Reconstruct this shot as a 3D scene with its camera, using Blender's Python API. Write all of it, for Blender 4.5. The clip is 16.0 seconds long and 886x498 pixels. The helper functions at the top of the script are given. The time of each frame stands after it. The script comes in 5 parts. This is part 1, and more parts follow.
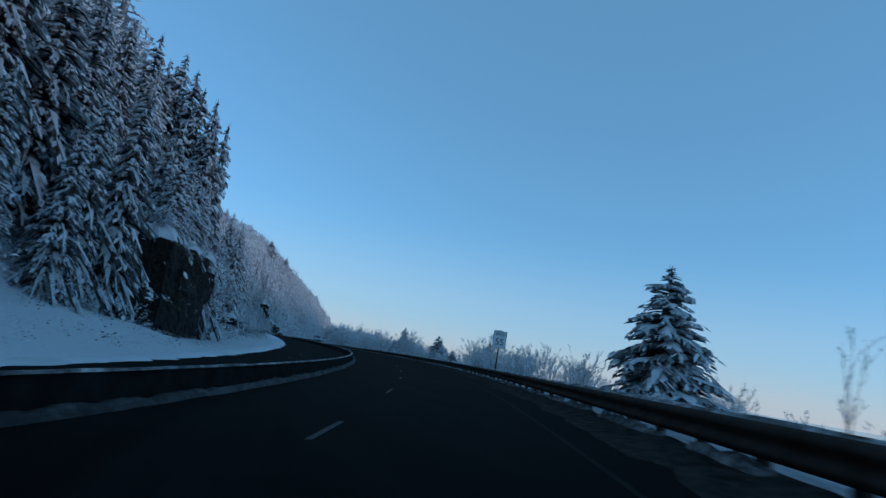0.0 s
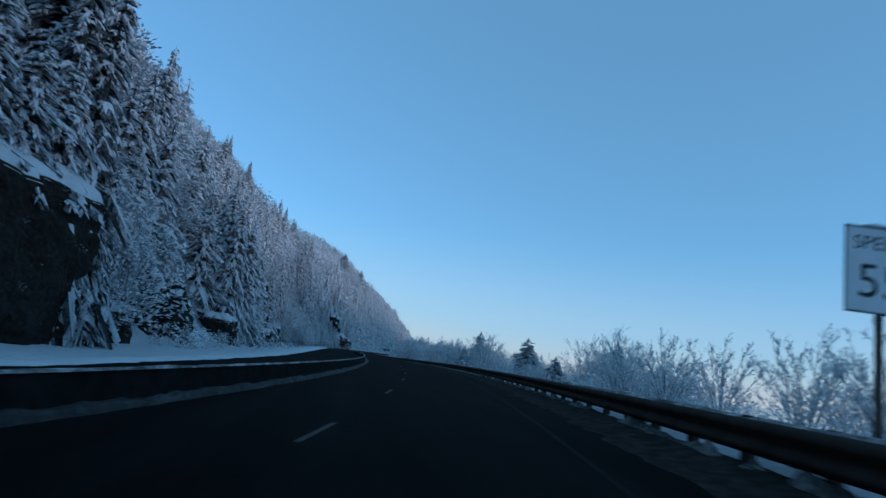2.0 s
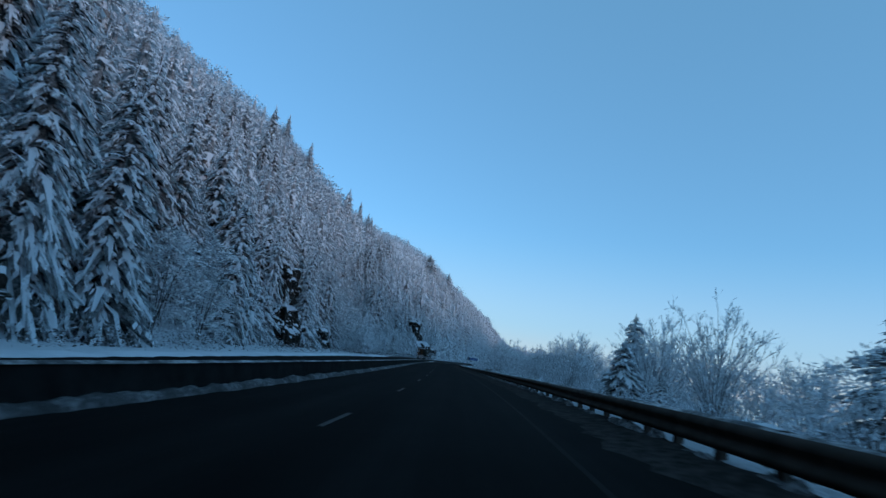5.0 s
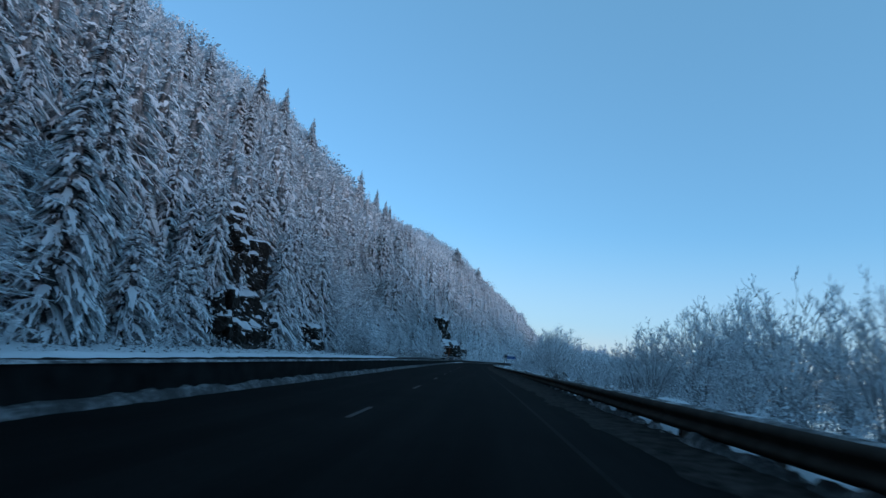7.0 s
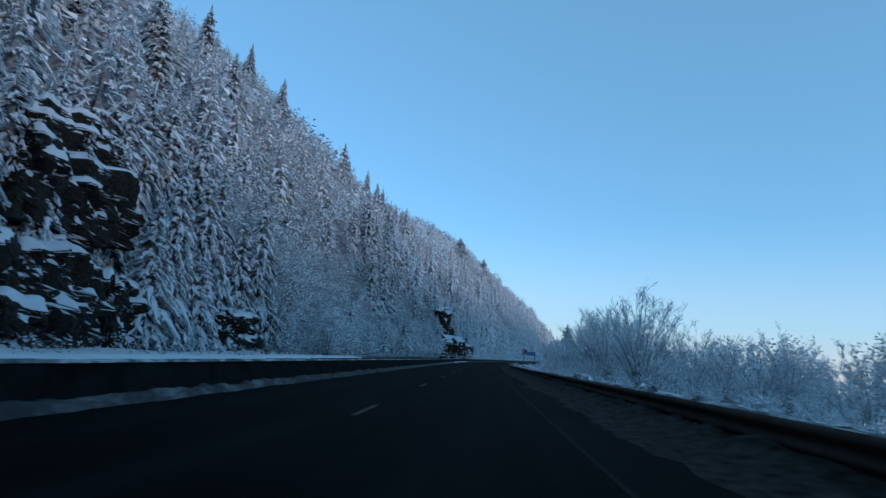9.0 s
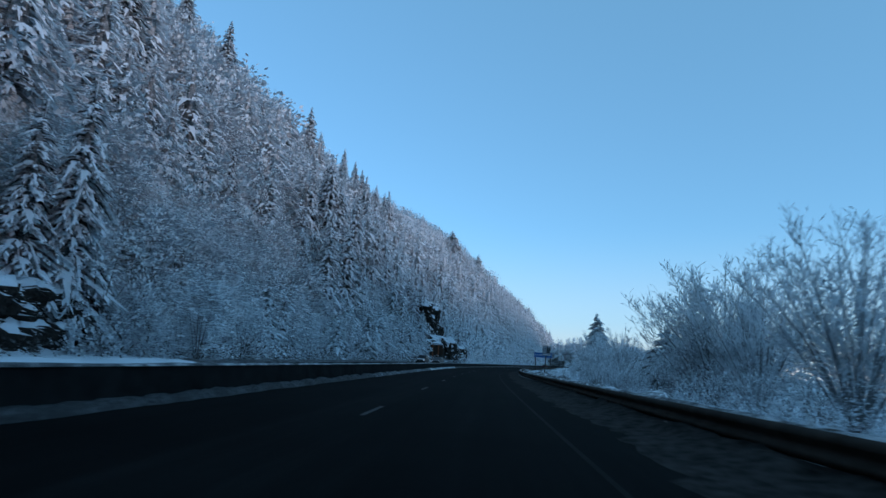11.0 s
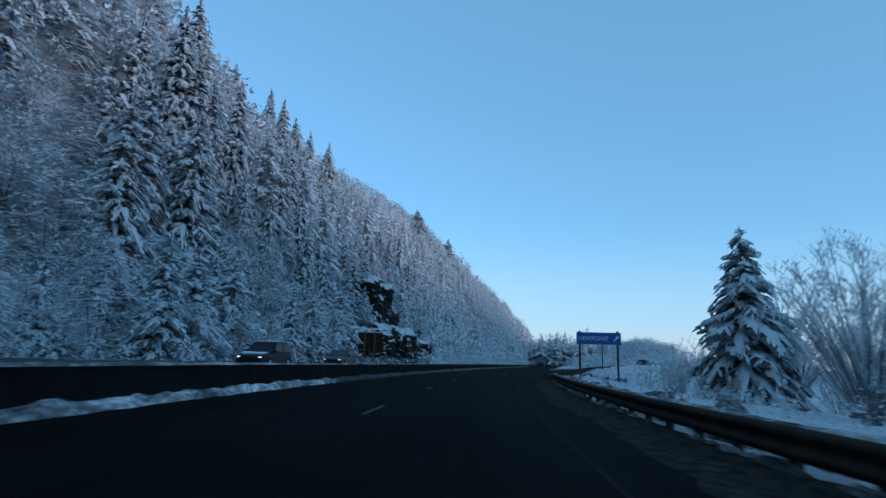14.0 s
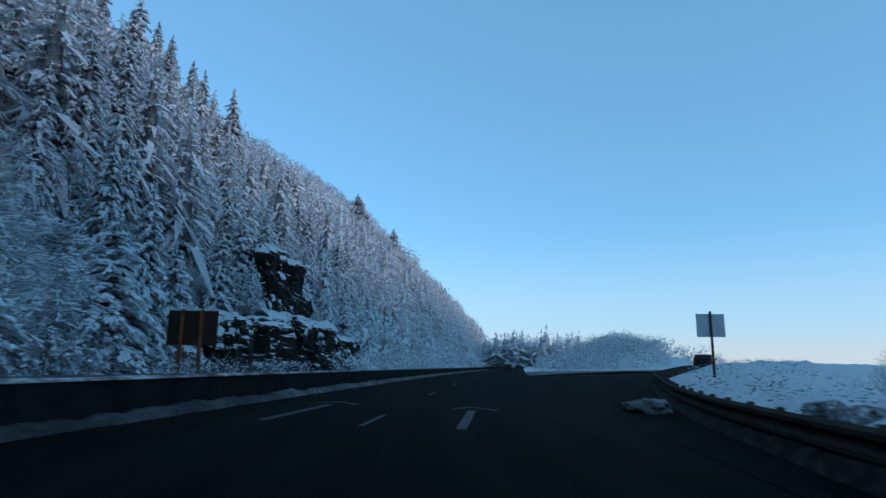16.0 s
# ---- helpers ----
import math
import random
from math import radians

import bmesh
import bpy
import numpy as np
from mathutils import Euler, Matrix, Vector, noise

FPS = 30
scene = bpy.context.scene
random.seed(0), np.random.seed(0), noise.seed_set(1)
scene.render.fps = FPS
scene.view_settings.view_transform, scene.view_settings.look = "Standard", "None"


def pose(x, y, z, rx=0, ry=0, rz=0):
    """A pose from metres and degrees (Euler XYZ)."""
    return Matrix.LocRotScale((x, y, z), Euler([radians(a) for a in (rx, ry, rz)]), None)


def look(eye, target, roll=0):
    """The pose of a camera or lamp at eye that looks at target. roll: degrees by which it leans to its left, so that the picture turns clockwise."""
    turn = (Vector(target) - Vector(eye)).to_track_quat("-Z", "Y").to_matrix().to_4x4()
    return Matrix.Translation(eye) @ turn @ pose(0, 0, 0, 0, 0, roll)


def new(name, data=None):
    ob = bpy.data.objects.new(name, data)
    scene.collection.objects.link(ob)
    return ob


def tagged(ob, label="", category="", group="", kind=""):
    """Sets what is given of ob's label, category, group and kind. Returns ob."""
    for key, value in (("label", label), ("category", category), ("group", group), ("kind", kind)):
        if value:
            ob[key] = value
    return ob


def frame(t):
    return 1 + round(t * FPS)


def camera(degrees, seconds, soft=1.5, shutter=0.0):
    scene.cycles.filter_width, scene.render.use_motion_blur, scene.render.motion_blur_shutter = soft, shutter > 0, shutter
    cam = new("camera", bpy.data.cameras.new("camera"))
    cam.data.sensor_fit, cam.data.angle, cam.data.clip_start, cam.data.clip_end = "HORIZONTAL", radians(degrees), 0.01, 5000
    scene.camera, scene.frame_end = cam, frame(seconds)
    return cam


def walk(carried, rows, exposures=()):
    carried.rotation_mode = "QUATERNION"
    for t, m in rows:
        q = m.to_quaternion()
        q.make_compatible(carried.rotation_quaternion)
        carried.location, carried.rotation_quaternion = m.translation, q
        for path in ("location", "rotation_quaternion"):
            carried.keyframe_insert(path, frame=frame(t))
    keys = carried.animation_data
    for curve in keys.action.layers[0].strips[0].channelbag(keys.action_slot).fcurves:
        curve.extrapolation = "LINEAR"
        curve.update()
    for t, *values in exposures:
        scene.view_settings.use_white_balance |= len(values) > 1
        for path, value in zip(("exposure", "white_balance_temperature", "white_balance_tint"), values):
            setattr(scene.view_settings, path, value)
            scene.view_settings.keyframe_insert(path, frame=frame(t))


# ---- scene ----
# The camera rides in the right-hand lane of a divided highway.
cam = camera(74.8, 16.0, soft=1.4, shutter=0.25)
PATH = [
    (0.0, -0.03, -0.11, 1.23, 100.76, -9.50, -17.00),
    (0.5, 3.95, 11.57, 1.22, 100.87, -9.83, -14.85),
    (1.0, 7.48, 23.33, 1.22, 100.76, -9.08, -12.42),
    (1.5, 10.56, 35.14, 1.23, 100.58, -8.27, -10.44),
    (2.0, 13.20, 46.96, 1.24, 100.78, -8.19, -8.65),
    (2.5, 15.43, 58.77, 1.24, 100.59, -7.71, -6.79),
    (3.0, 17.26, 70.56, 1.24, 100.56, -8.14, -5.28),
    (5.5, 21.77, 129.25, 1.04, 100.51, -6.92, 2.04),
    (6.0, 22.00, 141.00, 0.96, 100.48, -6.27, 2.91),
    (6.5, 22.10, 152.78, 0.88, 100.42, -6.42, 3.36),
    (7.0, 22.08, 164.60, 0.79, 100.24, -5.58, 4.11),
    (7.5, 21.97, 176.49, 0.70, 100.55, -5.47, 4.52),
    (8.0, 21.81, 188.44, 0.61, 100.63, -5.02, 4.87),
    (8.5, 21.61, 200.47, 0.51, 100.45, -4.77, 5.01),
    (9.0, 21.39, 212.59, 0.41, 100.13, -3.95, 4.92),
    (11.5, 20.31, 274.44, -0.06, 100.83, -3.22, 4.38),
    (12.0, 20.17, 287.02, -0.14, 100.99, -2.91, 4.25),
    (12.5, 20.08, 299.64, -0.22, 101.07, -2.10, 4.13),
    (13.0, 20.06, 312.28, -0.30, 100.89, -1.72, 3.83),
    (13.5, 20.14, 324.92, -0.37, 100.98, -1.82, 3.14),
    (14.0, 20.35, 337.54, -0.43, 100.85, -2.05, 1.80),
    (14.5, 20.74, 350.13, -0.47, 100.70, -0.80, 0.69),
    (15.0, 21.38, 362.65, -0.51, 101.13, -0.61, -0.45),
    (15.5, 22.34, 375.08, -0.52, 101.12, -0.66, -1.70),
    (16.0, 23.72, 387.41, -0.51, 101.29, -0.84, -2.84),
]
walk(cam, [(t, pose(x, y, z, rx, ry, rz)) for t, x, y, z, rx, ry, rz in PATH], exposures=[(0.0, 0.55, 5480, 8), (0.5, 0.61, 5480, 8), (3.0, 0.66, 5460, 8), (6.0, 0.82, 5620, 8), (16.0, 0.95, 5700, 8)])

# ---- light: clear winter sky at dawn, a low hazy sun over the far side of the river ----
SUN_ELEVATION, SUN_AZIMUTH = 8.0, 125.0  # azimuth clockwise from +Y
world = bpy.data.worlds.new("sky")
scene.world = world
world.use_nodes = True
wn = world.node_tree.nodes
sky = wn.new("ShaderNodeTexSky")
sky.sky_type = "NISHITA"
sky.sun_disc = False
sky.sun_elevation = radians(SUN_ELEVATION)
sky.sun_rotation = radians(SUN_AZIMUTH)
sky.altitude, sky.air_density, sky.dust_density, sky.ozone_density = 1200, 1.0, 0.2, 3.0
wn["Background"].inputs["Strength"].default_value = 0.15
haze = wn.new("ShaderNodeMix")  # thin high haze that evens the sky out
haze.data_type = "RGBA"
haze.inputs[0].default_value = 0.42
sky_dir = wn.new("ShaderNodeTexCoord")
sky_xyz = wn.new("ShaderNodeSeparateXYZ")
low = wn.new("ShaderNodeValToRGB")  # rosy low down, blue above
low.color_ramp.interpolation = "EASE"
low.color_ramp.elements[0].position, low.color_ramp.elements[0].color = 0.0, (2.15, 2.2, 2.35, 1.0)
low.color_ramp.elements[1].position, low.color_ramp.elements[1].color = 0.24, (1.0, 2.05, 2.6, 1.0)
mid = low.color_ramp.elements.new(0.08)
mid.color = (1.6, 2.2, 2.6, 1.0)
veil = wn.new("ShaderNodeMapRange")  # the haze is thickest at the horizon
veil.inputs["From Max"].default_value, veil.inputs["To Min"].default_value, veil.inputs["To Max"].default_value = 0.22, 0.85, 0.42
world.node_tree.links.new(sky_xyz.outputs["Z"], veil.inputs["Value"])
world.node_tree.links.new(veil.outputs["Result"], haze.inputs[0])
world.node_tree.links.new(sky_dir.outputs["Generated"], sky_xyz.inputs[0])
world.node_tree.links.new(sky_xyz.outputs["Z"], low.inputs["Fac"])
world.node_tree.links.new(low.outputs["Color"], haze.inputs[7])
world.node_tree.links.new(sky.outputs["Color"], haze.inputs[6])
world.node_tree.links.new(haze.outputs[2], wn["Background"].inputs["Color"])
sun = new("sun", bpy.data.lights.new("sun", "SUN"))
sun.data.energy, sun.data.angle, sun.data.color = 0.8, radians(4.0), (1.0, 0.80, 0.74)
az, el = radians(SUN_AZIMUTH), radians(SUN_ELEVATION)
sun.matrix_world = look((0, 0, 0), (-math.sin(az) * math.cos(el), -math.cos(az) * math.cos(el), -math.sin(el)))

# ---- materials ----


def material(name, rough=0.7, spec=0.3):
    m = bpy.data.materials.new(name)
    m.use_nodes = True
    b = m.node_tree.nodes["Principled BSDF"]
    b.inputs["Roughness"].default_value = rough
    b.inputs["Specular IOR Level"].default_value = spec
    return m, m.node_tree.nodes, m.node_tree.links, b


def noise_node(n, l, scale, detail=4.0, coords="Object", rough=0.6, stretch=None):
    tc = n.new("ShaderNodeTexCoord")
    t = n.new("ShaderNodeTexNoise")
    t.inputs["Scale"].default_value, t.inputs["Detail"].default_value, t.inputs["Roughness"].default_value = scale, detail, rough
    src = tc.outputs[coords]
    if stretch:
        mp = n.new("ShaderNodeMapping")
        mp.inputs["Scale"].default_value = stretch
        l.new(src, mp.inputs["Vector"])
        src = mp.outputs["Vector"]
    l.new(src, t.inputs["Vector"])
    return t.outputs["Fac"]


def ramp(n, l, fac, stops):
    r = n.new("ShaderNodeValToRGB")
    e = r.color_ramp.elements
    while len(e) < len(stops):
        e.new(0.5)
    for k, (p, c) in enumerate(stops):
        e[k].position, e[k].color = p, (*c, 1.0)
    l.new(fac, r.inputs["Fac"])
    return r.outputs["Color"]


def mix(n, l, fac, a, b, mode="MIX"):
    m = n.new("ShaderNodeMix")
    m.data_type, m.blend_type = "RGBA", mode
    for sock, v in ((m.inputs[0], fac), (m.inputs[6], a), (m.inputs[7], b)):
        if isinstance(v, (int, float)):
            sock.default_value = v
        elif isinstance(v, tuple):
            sock.default_value = (*v, 1.0)
        else:
            l.new(v, sock)
    return m.outputs[2]


def bump(n, l, b, fac, strength, dist):
    k = n.new("ShaderNodeBump")
    k.inputs["Strength"].default_value, k.inputs["Distance"].default_value = strength, dist
    l.new(fac, k.inputs["Height"])
    l.new(k.outputs["Normal"], b.inputs["Normal"])


def maths(n, l, op, a, b, clamp=False):
    m = n.new("ShaderNodeMath")
    m.operation, m.use_clamp = op, clamp
    for sock, v in ((m.inputs[0], a), (m.inputs[1], b)):
        if isinstance(v, (int, float)):
            sock.default_value = v
        else:
            l.new(v, sock)
    return m.outputs[0]


def up_facing(n, l):
    g = n.new("ShaderNodeNewGeometry")
    x = n.new("ShaderNodeSeparateXYZ")
    l.new(g.outputs["Normal"], x.inputs[0])
    return x.outputs["Z"]


def plain(name, color, rough=0.6, spec=0.3, metal=0.0, var=0.25, scale=3.0):
    m, n, l, b = material(name, rough, spec)
    f = noise_node(n, l, scale)
    lo = tuple(c * (1 - var) for c in color)
    hi = tuple(min(1.0, c * (1 + var)) for c in color)
    l.new(ramp(n, l, f, [(0.3, lo), (0.7, hi)]), b.inputs["Base Color"])
    b.inputs["Metallic"].default_value = metal
    bump(n, l, b, f, 0.2, 0.01)
    return m


def snow_material():
    m, n, l, b = material("snow", 0.65, 0.25)
    big, small = noise_node(n, l, 0.25), noise_node(n, l, 6.0)
    c = ramp(n, l, big, [(0.3, (0.50, 0.52, 0.545)), (0.7, (0.66, 0.68, 0.71))])
    l.new(c, b.inputs["Base Color"])
    bump(n, l, b, small, 0.6, 0.08)
    return m


def dirty_snow_material(name, clean):
    m, n, l, b = material(name, 0.7, 0.2)
    big, small = noise_node(n, l, 0.9), noise_node(n, l, 9.0)
    f = maths(n, l, "MULTIPLY", big, small)
    c = ramp(n, l, f, [(0.15, (0.02, 0.02, 0.02)), (0.24, (0.23 * clean, 0.23 * clean, 0.235 * clean)), (0.36, (clean, clean, clean * 1.02))])
    l.new(c, b.inputs["Base Color"])
    bump(n, l, b, small, 0.8, 0.08)
    return m


def hill_material():
    """Snow with dark forest floor and rock showing on the steep parts."""
    m, n, l, b = material("snowy_ground", 0.75, 0.2)
    big, small = noise_node(n, l, 0.12), noise_node(n, l, 2.2)
    z = up_facing(n, l)
    f = maths(n, l, "ADD", maths(n, l, "MULTIPLY", big, 0.5), maths(n, l, "MULTIPLY", small, 0.5))
    f = maths(n, l, "ADD", f, maths(n, l, "MULTIPLY", maths(n, l, "SUBTRACT", z, 0.85), 0.5))
    c = ramp(n, l, f, [(0.22, (0.03, 0.03, 0.028)), (0.32, (0.2, 0.2, 0.2)), (0.44, (0.53, 0.55, 0.575))])
    l.new(c, b.inputs["Base Color"])
    bump(n, l, b, small, 0.8, 0.25)
    return m


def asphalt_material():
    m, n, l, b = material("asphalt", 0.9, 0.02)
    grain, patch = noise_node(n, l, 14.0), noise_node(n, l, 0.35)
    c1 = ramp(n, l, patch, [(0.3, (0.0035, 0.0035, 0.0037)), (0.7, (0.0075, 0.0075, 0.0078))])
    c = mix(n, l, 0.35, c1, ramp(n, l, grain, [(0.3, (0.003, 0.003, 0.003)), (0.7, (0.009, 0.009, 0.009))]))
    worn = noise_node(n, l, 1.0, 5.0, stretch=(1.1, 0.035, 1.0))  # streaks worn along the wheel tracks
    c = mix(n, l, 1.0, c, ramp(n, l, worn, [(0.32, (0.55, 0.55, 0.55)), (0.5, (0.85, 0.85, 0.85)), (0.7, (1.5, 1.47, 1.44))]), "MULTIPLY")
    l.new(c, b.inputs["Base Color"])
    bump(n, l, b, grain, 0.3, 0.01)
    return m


def let_light_through(n, l, b, color, share):
    """Thin snow and rime pass part of the light on to their other side."""
    t = n.new("ShaderNodeBsdfTranslucent")
    l.new(color, t.inputs["Color"])
    m = n.new("ShaderNodeMixShader")
    m.inputs[0].default_value = share
    l.new(b.outputs[0], m.inputs[1])
    l.new(t.outputs[0], m.inputs[2])
    l.new(m.outputs[0], n["Material Output"].inputs["Surface"])


def conifer_material():
    """Dark needles under snow, which lies heaviest on the outer boughs and on all that faces the sky."""
    m, n, l, b = material("snowy_needles", 0.75, 0.15)
    z = up_facing(n, l)
    small = noise_node(n, l, 1.3, 3.0)
    at = n.new("ShaderNodeAttribute")
    at.attribute_name = "load"
    f = maths(n, l, "ADD", maths(n, l, "MULTIPLY", z, 0.2), maths(n, l, "MULTIPLY", small, 0.5))
    f = maths(n, l, "ADD", f, maths(n, l, "MULTIPLY", at.outputs["Fac"], 0.5))
    clump = noise_node(n, l, 5.5, 2.0)
    f = maths(n, l, "ADD", f, maths(n, l, "MULTIPLY", maths(n, l, "SUBTRACT", clump, 0.5), 0.55))
    c = ramp(n, l, f, [(0.10, (0.045, 0.052, 0.052)), (0.32, (0.29, 0.305, 0.315)), (0.60, (0.84, 0.87, 0.90))])
    l.new(c, b.inputs["Base Color"])
    let_light_through(n, l, b, c, 0.32)
    return m


def frost_material(name, lo, hi, through_share=0.0, reach=(0.25, 0.75)):
    m, n, l, b = material(name, 0.75, 0.15)
    z = up_facing(n, l)
    small, clump = noise_node(n, l, 1.2, 3.0), noise_node(n, l, 0.3, 2.0)
    small = maths(n, l, "ADD", maths(n, l, "MULTIPLY", small, 0.2), maths(n, l, "MULTIPLY", clump, 0.8))
    f = maths(n, l, "ADD", maths(n, l, "MULTIPLY", z, 0.2), small)
    c = ramp(n, l, f, [(reach[0], lo), (reach[1], hi)])
    l.new(c, b.inputs["Base Color"])
    if through_share:
        let_light_through(n, l, b, c, through_share)
    return m


def rock_material():
    m, n, l, b = material("dark_basalt", 0.85, 0.2)
    z = up_facing(n, l)
    big, small = noise_node(n, l, 0.35), noise_node(n, l, 3.0)
    rock = ramp(n, l, small, [(0.3, (0.007, 0.0062, 0.0055)), (0.55, (0.018, 0.015, 0.012)), (0.8, (0.05, 0.042, 0.035))])
    f = maths(n, l, "ADD", maths(n, l, "MULTIPLY", z, 0.62), maths(n, l, "MULTIPLY", big, 0.75))
    s = ramp(n, l, f, [(0.80, (0.0, 0.0, 0.0)), (0.88, (1.0, 1.0, 1.0))])
    l.new(mix(n, l, s, rock, (0.58, 0.59, 0.61)), b.inputs["Base Color"])
    bump(n, l, b, small, 1.0, 0.3)
    return m


def water_material():
    m, n, l, b = material("river_water", 0.12, 0.5)
    b.inputs["Base Color"].default_value = (0.05, 0.08, 0.11, 1)
    bump(n, l, b, noise_node(n, l, 0.15), 0.15, 0.3)
    return m


SNOW = snow_material()
DIRTY = dirty_snow_material("ploughed_snow", 0.52)
GRIMY = dirty_snow_material("grimy_ploughed_snow", 0.06)
GREY_SNOW = dirty_snow_material("grey_ploughed_snow", 0.17)
CRUST = dirty_snow_material("crusted_snow", 0.24)
THROWN = dirty_snow_material("thrown_snow", 0.92)
HILL = hill_material()
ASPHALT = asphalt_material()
NEEDLES = conifer_material()
FROST = frost_material("frosted_twigs", (0.44, 0.46, 0.49), (0.95, 0.965, 0.98), 0.42, (0.34, 0.60))
# darker copy of the frost, with the low slope's shade in its colour
RIME = frost_material("rimed_brush", (0.30, 0.312, 0.33), (0.80, 0.825, 0.86), 0.42)
BARK = frost_material("frosted_bark", (0.03, 0.026, 0.022), (0.16, 0.16, 0.16))
FROST_BARK = frost_material("rimed_bark", (0.09, 0.09, 0.092), (0.42, 0.43, 0.44))
ROCK = rock_material()
WATER = water_material()
SLUSH = plain("sandy_slush", (0.028, 0.025, 0.023), 0.95, 0.02, 0.0, 0.8, 3.5)
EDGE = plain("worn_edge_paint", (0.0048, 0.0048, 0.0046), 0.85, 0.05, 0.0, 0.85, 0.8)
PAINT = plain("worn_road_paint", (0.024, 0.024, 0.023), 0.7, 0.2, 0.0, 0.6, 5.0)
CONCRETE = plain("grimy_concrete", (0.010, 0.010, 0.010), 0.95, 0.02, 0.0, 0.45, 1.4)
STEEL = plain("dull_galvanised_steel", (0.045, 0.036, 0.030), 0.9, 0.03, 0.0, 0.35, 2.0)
TIMBER = plain("weathered_timber", (0.07, 0.055, 0.045), 0.85, 0.15, 0.0, 0.4, 4.0)
SIGN_WHITE = plain("white_sign_sheeting", (0.62, 0.64, 0.66), 0.5, 0.3, 0.0, 0.08, 1.5)
SIGN_BLACK = plain("black_sign_paint", (0.02, 0.02, 0.022), 0.5, 0.3, 0.0, 0.2, 3.0)
SIGN_BLUE = plain("blue_sign_sheeting", (0.012, 0.085, 0.27), 0.45, 0.35, 0.0, 0.12, 1.2)
SIGN_BACK = plain("bare_aluminium", (0.42, 0.43, 0.44), 0.5, 0.4, 0.4, 0.12, 2.0)
CAR_DARK = plain("dark_car_paint", (0.012, 0.013, 0.016), 0.4, 0.3, 0.0, 0.1, 1.0)
CAR_GREY = plain("grey_car_paint", (0.022, 0.023, 0.026), 0.5, 0.12, 0.0, 0.1, 1.0)
CAR_SILVER = plain("silver_car_paint", (0.055, 0.058, 0.063), 0.45, 0.2, 0.0, 0.08, 1.0)
RUBBER = plain("tyre_rubber", (0.015, 0.015, 0.015), 0.8, 0.2, 0.0, 0.2, 4.0)
GLASS = plain("tinted_glass", (0.008, 0.009, 0.012), 0.3, 0.12, 0.0, 0.1, 1.0)
RED_LENS = plain("red_lens", (0.4, 0.02, 0.02), 0.3, 0.5, 0.0, 0.1, 3.0)
CLEAR_LENS = plain("clear_lens", (0.75, 0.77, 0.8), 0.2, 0.5, 0.0, 0.05, 3.0)

# ---- helpers for meshes ----


def mesh_of(name, data, mat, smooth=False):
    if isinstance(data, bmesh.types.BMesh):
        me = bpy.data.meshes.new(name)
        data.to_mesh(me)
        data.free()
    else:
        v, f = data[:2]
        me = bpy.data.meshes.new(name)
        if isinstance(f, np.ndarray):
            k = f.shape[1]
            me.vertices.add(len(v))
            me.vertices.foreach_set("co", np.asarray(v, np.float32).ravel())
            me.loops.add(f.size)
            me.loops.foreach_set("vertex_index", f.astype(np.int32).ravel())
            me.polygons.add(len(f))
            me.polygons.foreach_set("loop_start", np.arange(0, f.size, k, dtype=np.int32))
            me.update(calc_edges=True)
        else:
            me.from_pydata([tuple(p) for p in v], [], f)
            me.update()
    if isinstance(data, tuple) and len(data) > 3:
        me.polygons.foreach_set("use_smooth", [True] * len(me.polygons))
        me.normals_split_custom_set_from_vertices(np.asarray(data[3], np.float32))
    if isinstance(data, tuple) and len(data) > 2 and data[2] is not None:
        me.attributes.new("load", "FLOAT", "POINT").data.foreach_set("value", np.asarray(data[2], np.float32))
    me.materials.append(mat)
    if smooth:
        me.polygons.foreach_set("use_smooth", [True] * len(me.polygons))
    return me


def part(name, data, mat, parent=None, label="", smooth=False):
    me = data if isinstance(data, bpy.types.Mesh) else mesh_of(name, data, mat, smooth)
    ob = new(name, me)
    ob.parent = parent
    return tagged(ob, label)


def thing(name, m, label, category, group="", kind=""):
    ob = new(name)
    ob.empty_display_size = 0.2
    ob.matrix_basis = m
    return tagged(ob, label, category, group, kind)


def box(x0, x1, y0, y1, z0, z1, bevel=0.0):
    bm = bmesh.new()
    bmesh.ops.create_cube(bm, size=1.0)
    for v in bm.verts:
        v.co = Vector((x0 + (v.co.x + 0.5) * (x1 - x0), y0 + (v.co.y + 0.5) * (y1 - y0), z0 + (v.co.z + 0.5) * (z1 - z0)))
    if bevel:
        bmesh.ops.bevel(bm, geom=bm.edges[:], offset=bevel, segments=2, affect="EDGES")
    return bm


def cylinder(r, depth, m=None, r2=None, seg=12):
    bm = bmesh.new()
    bmesh.ops.create_cone(bm, cap_ends=True, segments=seg, radius1=r, radius2=r if r2 is None else r2, depth=depth, matrix=m or Matrix())
    return bm


# ---- the line of the road: station s in metres, offset u to the right ----
PT = np.array(PATH)
FX, FY, FZ = (np.polyfit(PT[:, 0], PT[:, k], 6) for k in (1, 2, 3))
EYE = 1.24
tt = np.arange(0.0, 16.001, 0.02)
px, py, pz = np.polyval(FX, tt), np.polyval(FY, tt), np.polyval(FZ, tt) - EYE
arc = np.concatenate([[0.0], np.cumsum(np.hypot(np.diff(px), np.diff(py)))])
END = float(arc[-1])
STEP = 1.0
S = np.arange(0.0, END, STEP)
X, Y, Z = np.interp(S, arc, px), np.interp(S, arc, py), np.interp(S, arc, pz)
head0 = math.atan2(X[4] - X[0], Y[4] - Y[0])
head1 = math.atan2(X[-1] - X[-6], Y[-1] - Y[-6])
bx, by, fwd_x, fwd_y = [X[0]], [Y[0]], [X[-1]], [Y[-1]]
a = head0
for k in range(120):
    a += 0.0022
    bx.append(bx[-1] - STEP * math.sin(a))
    by.append(by[-1] - STEP * math.cos(a))
a = head1
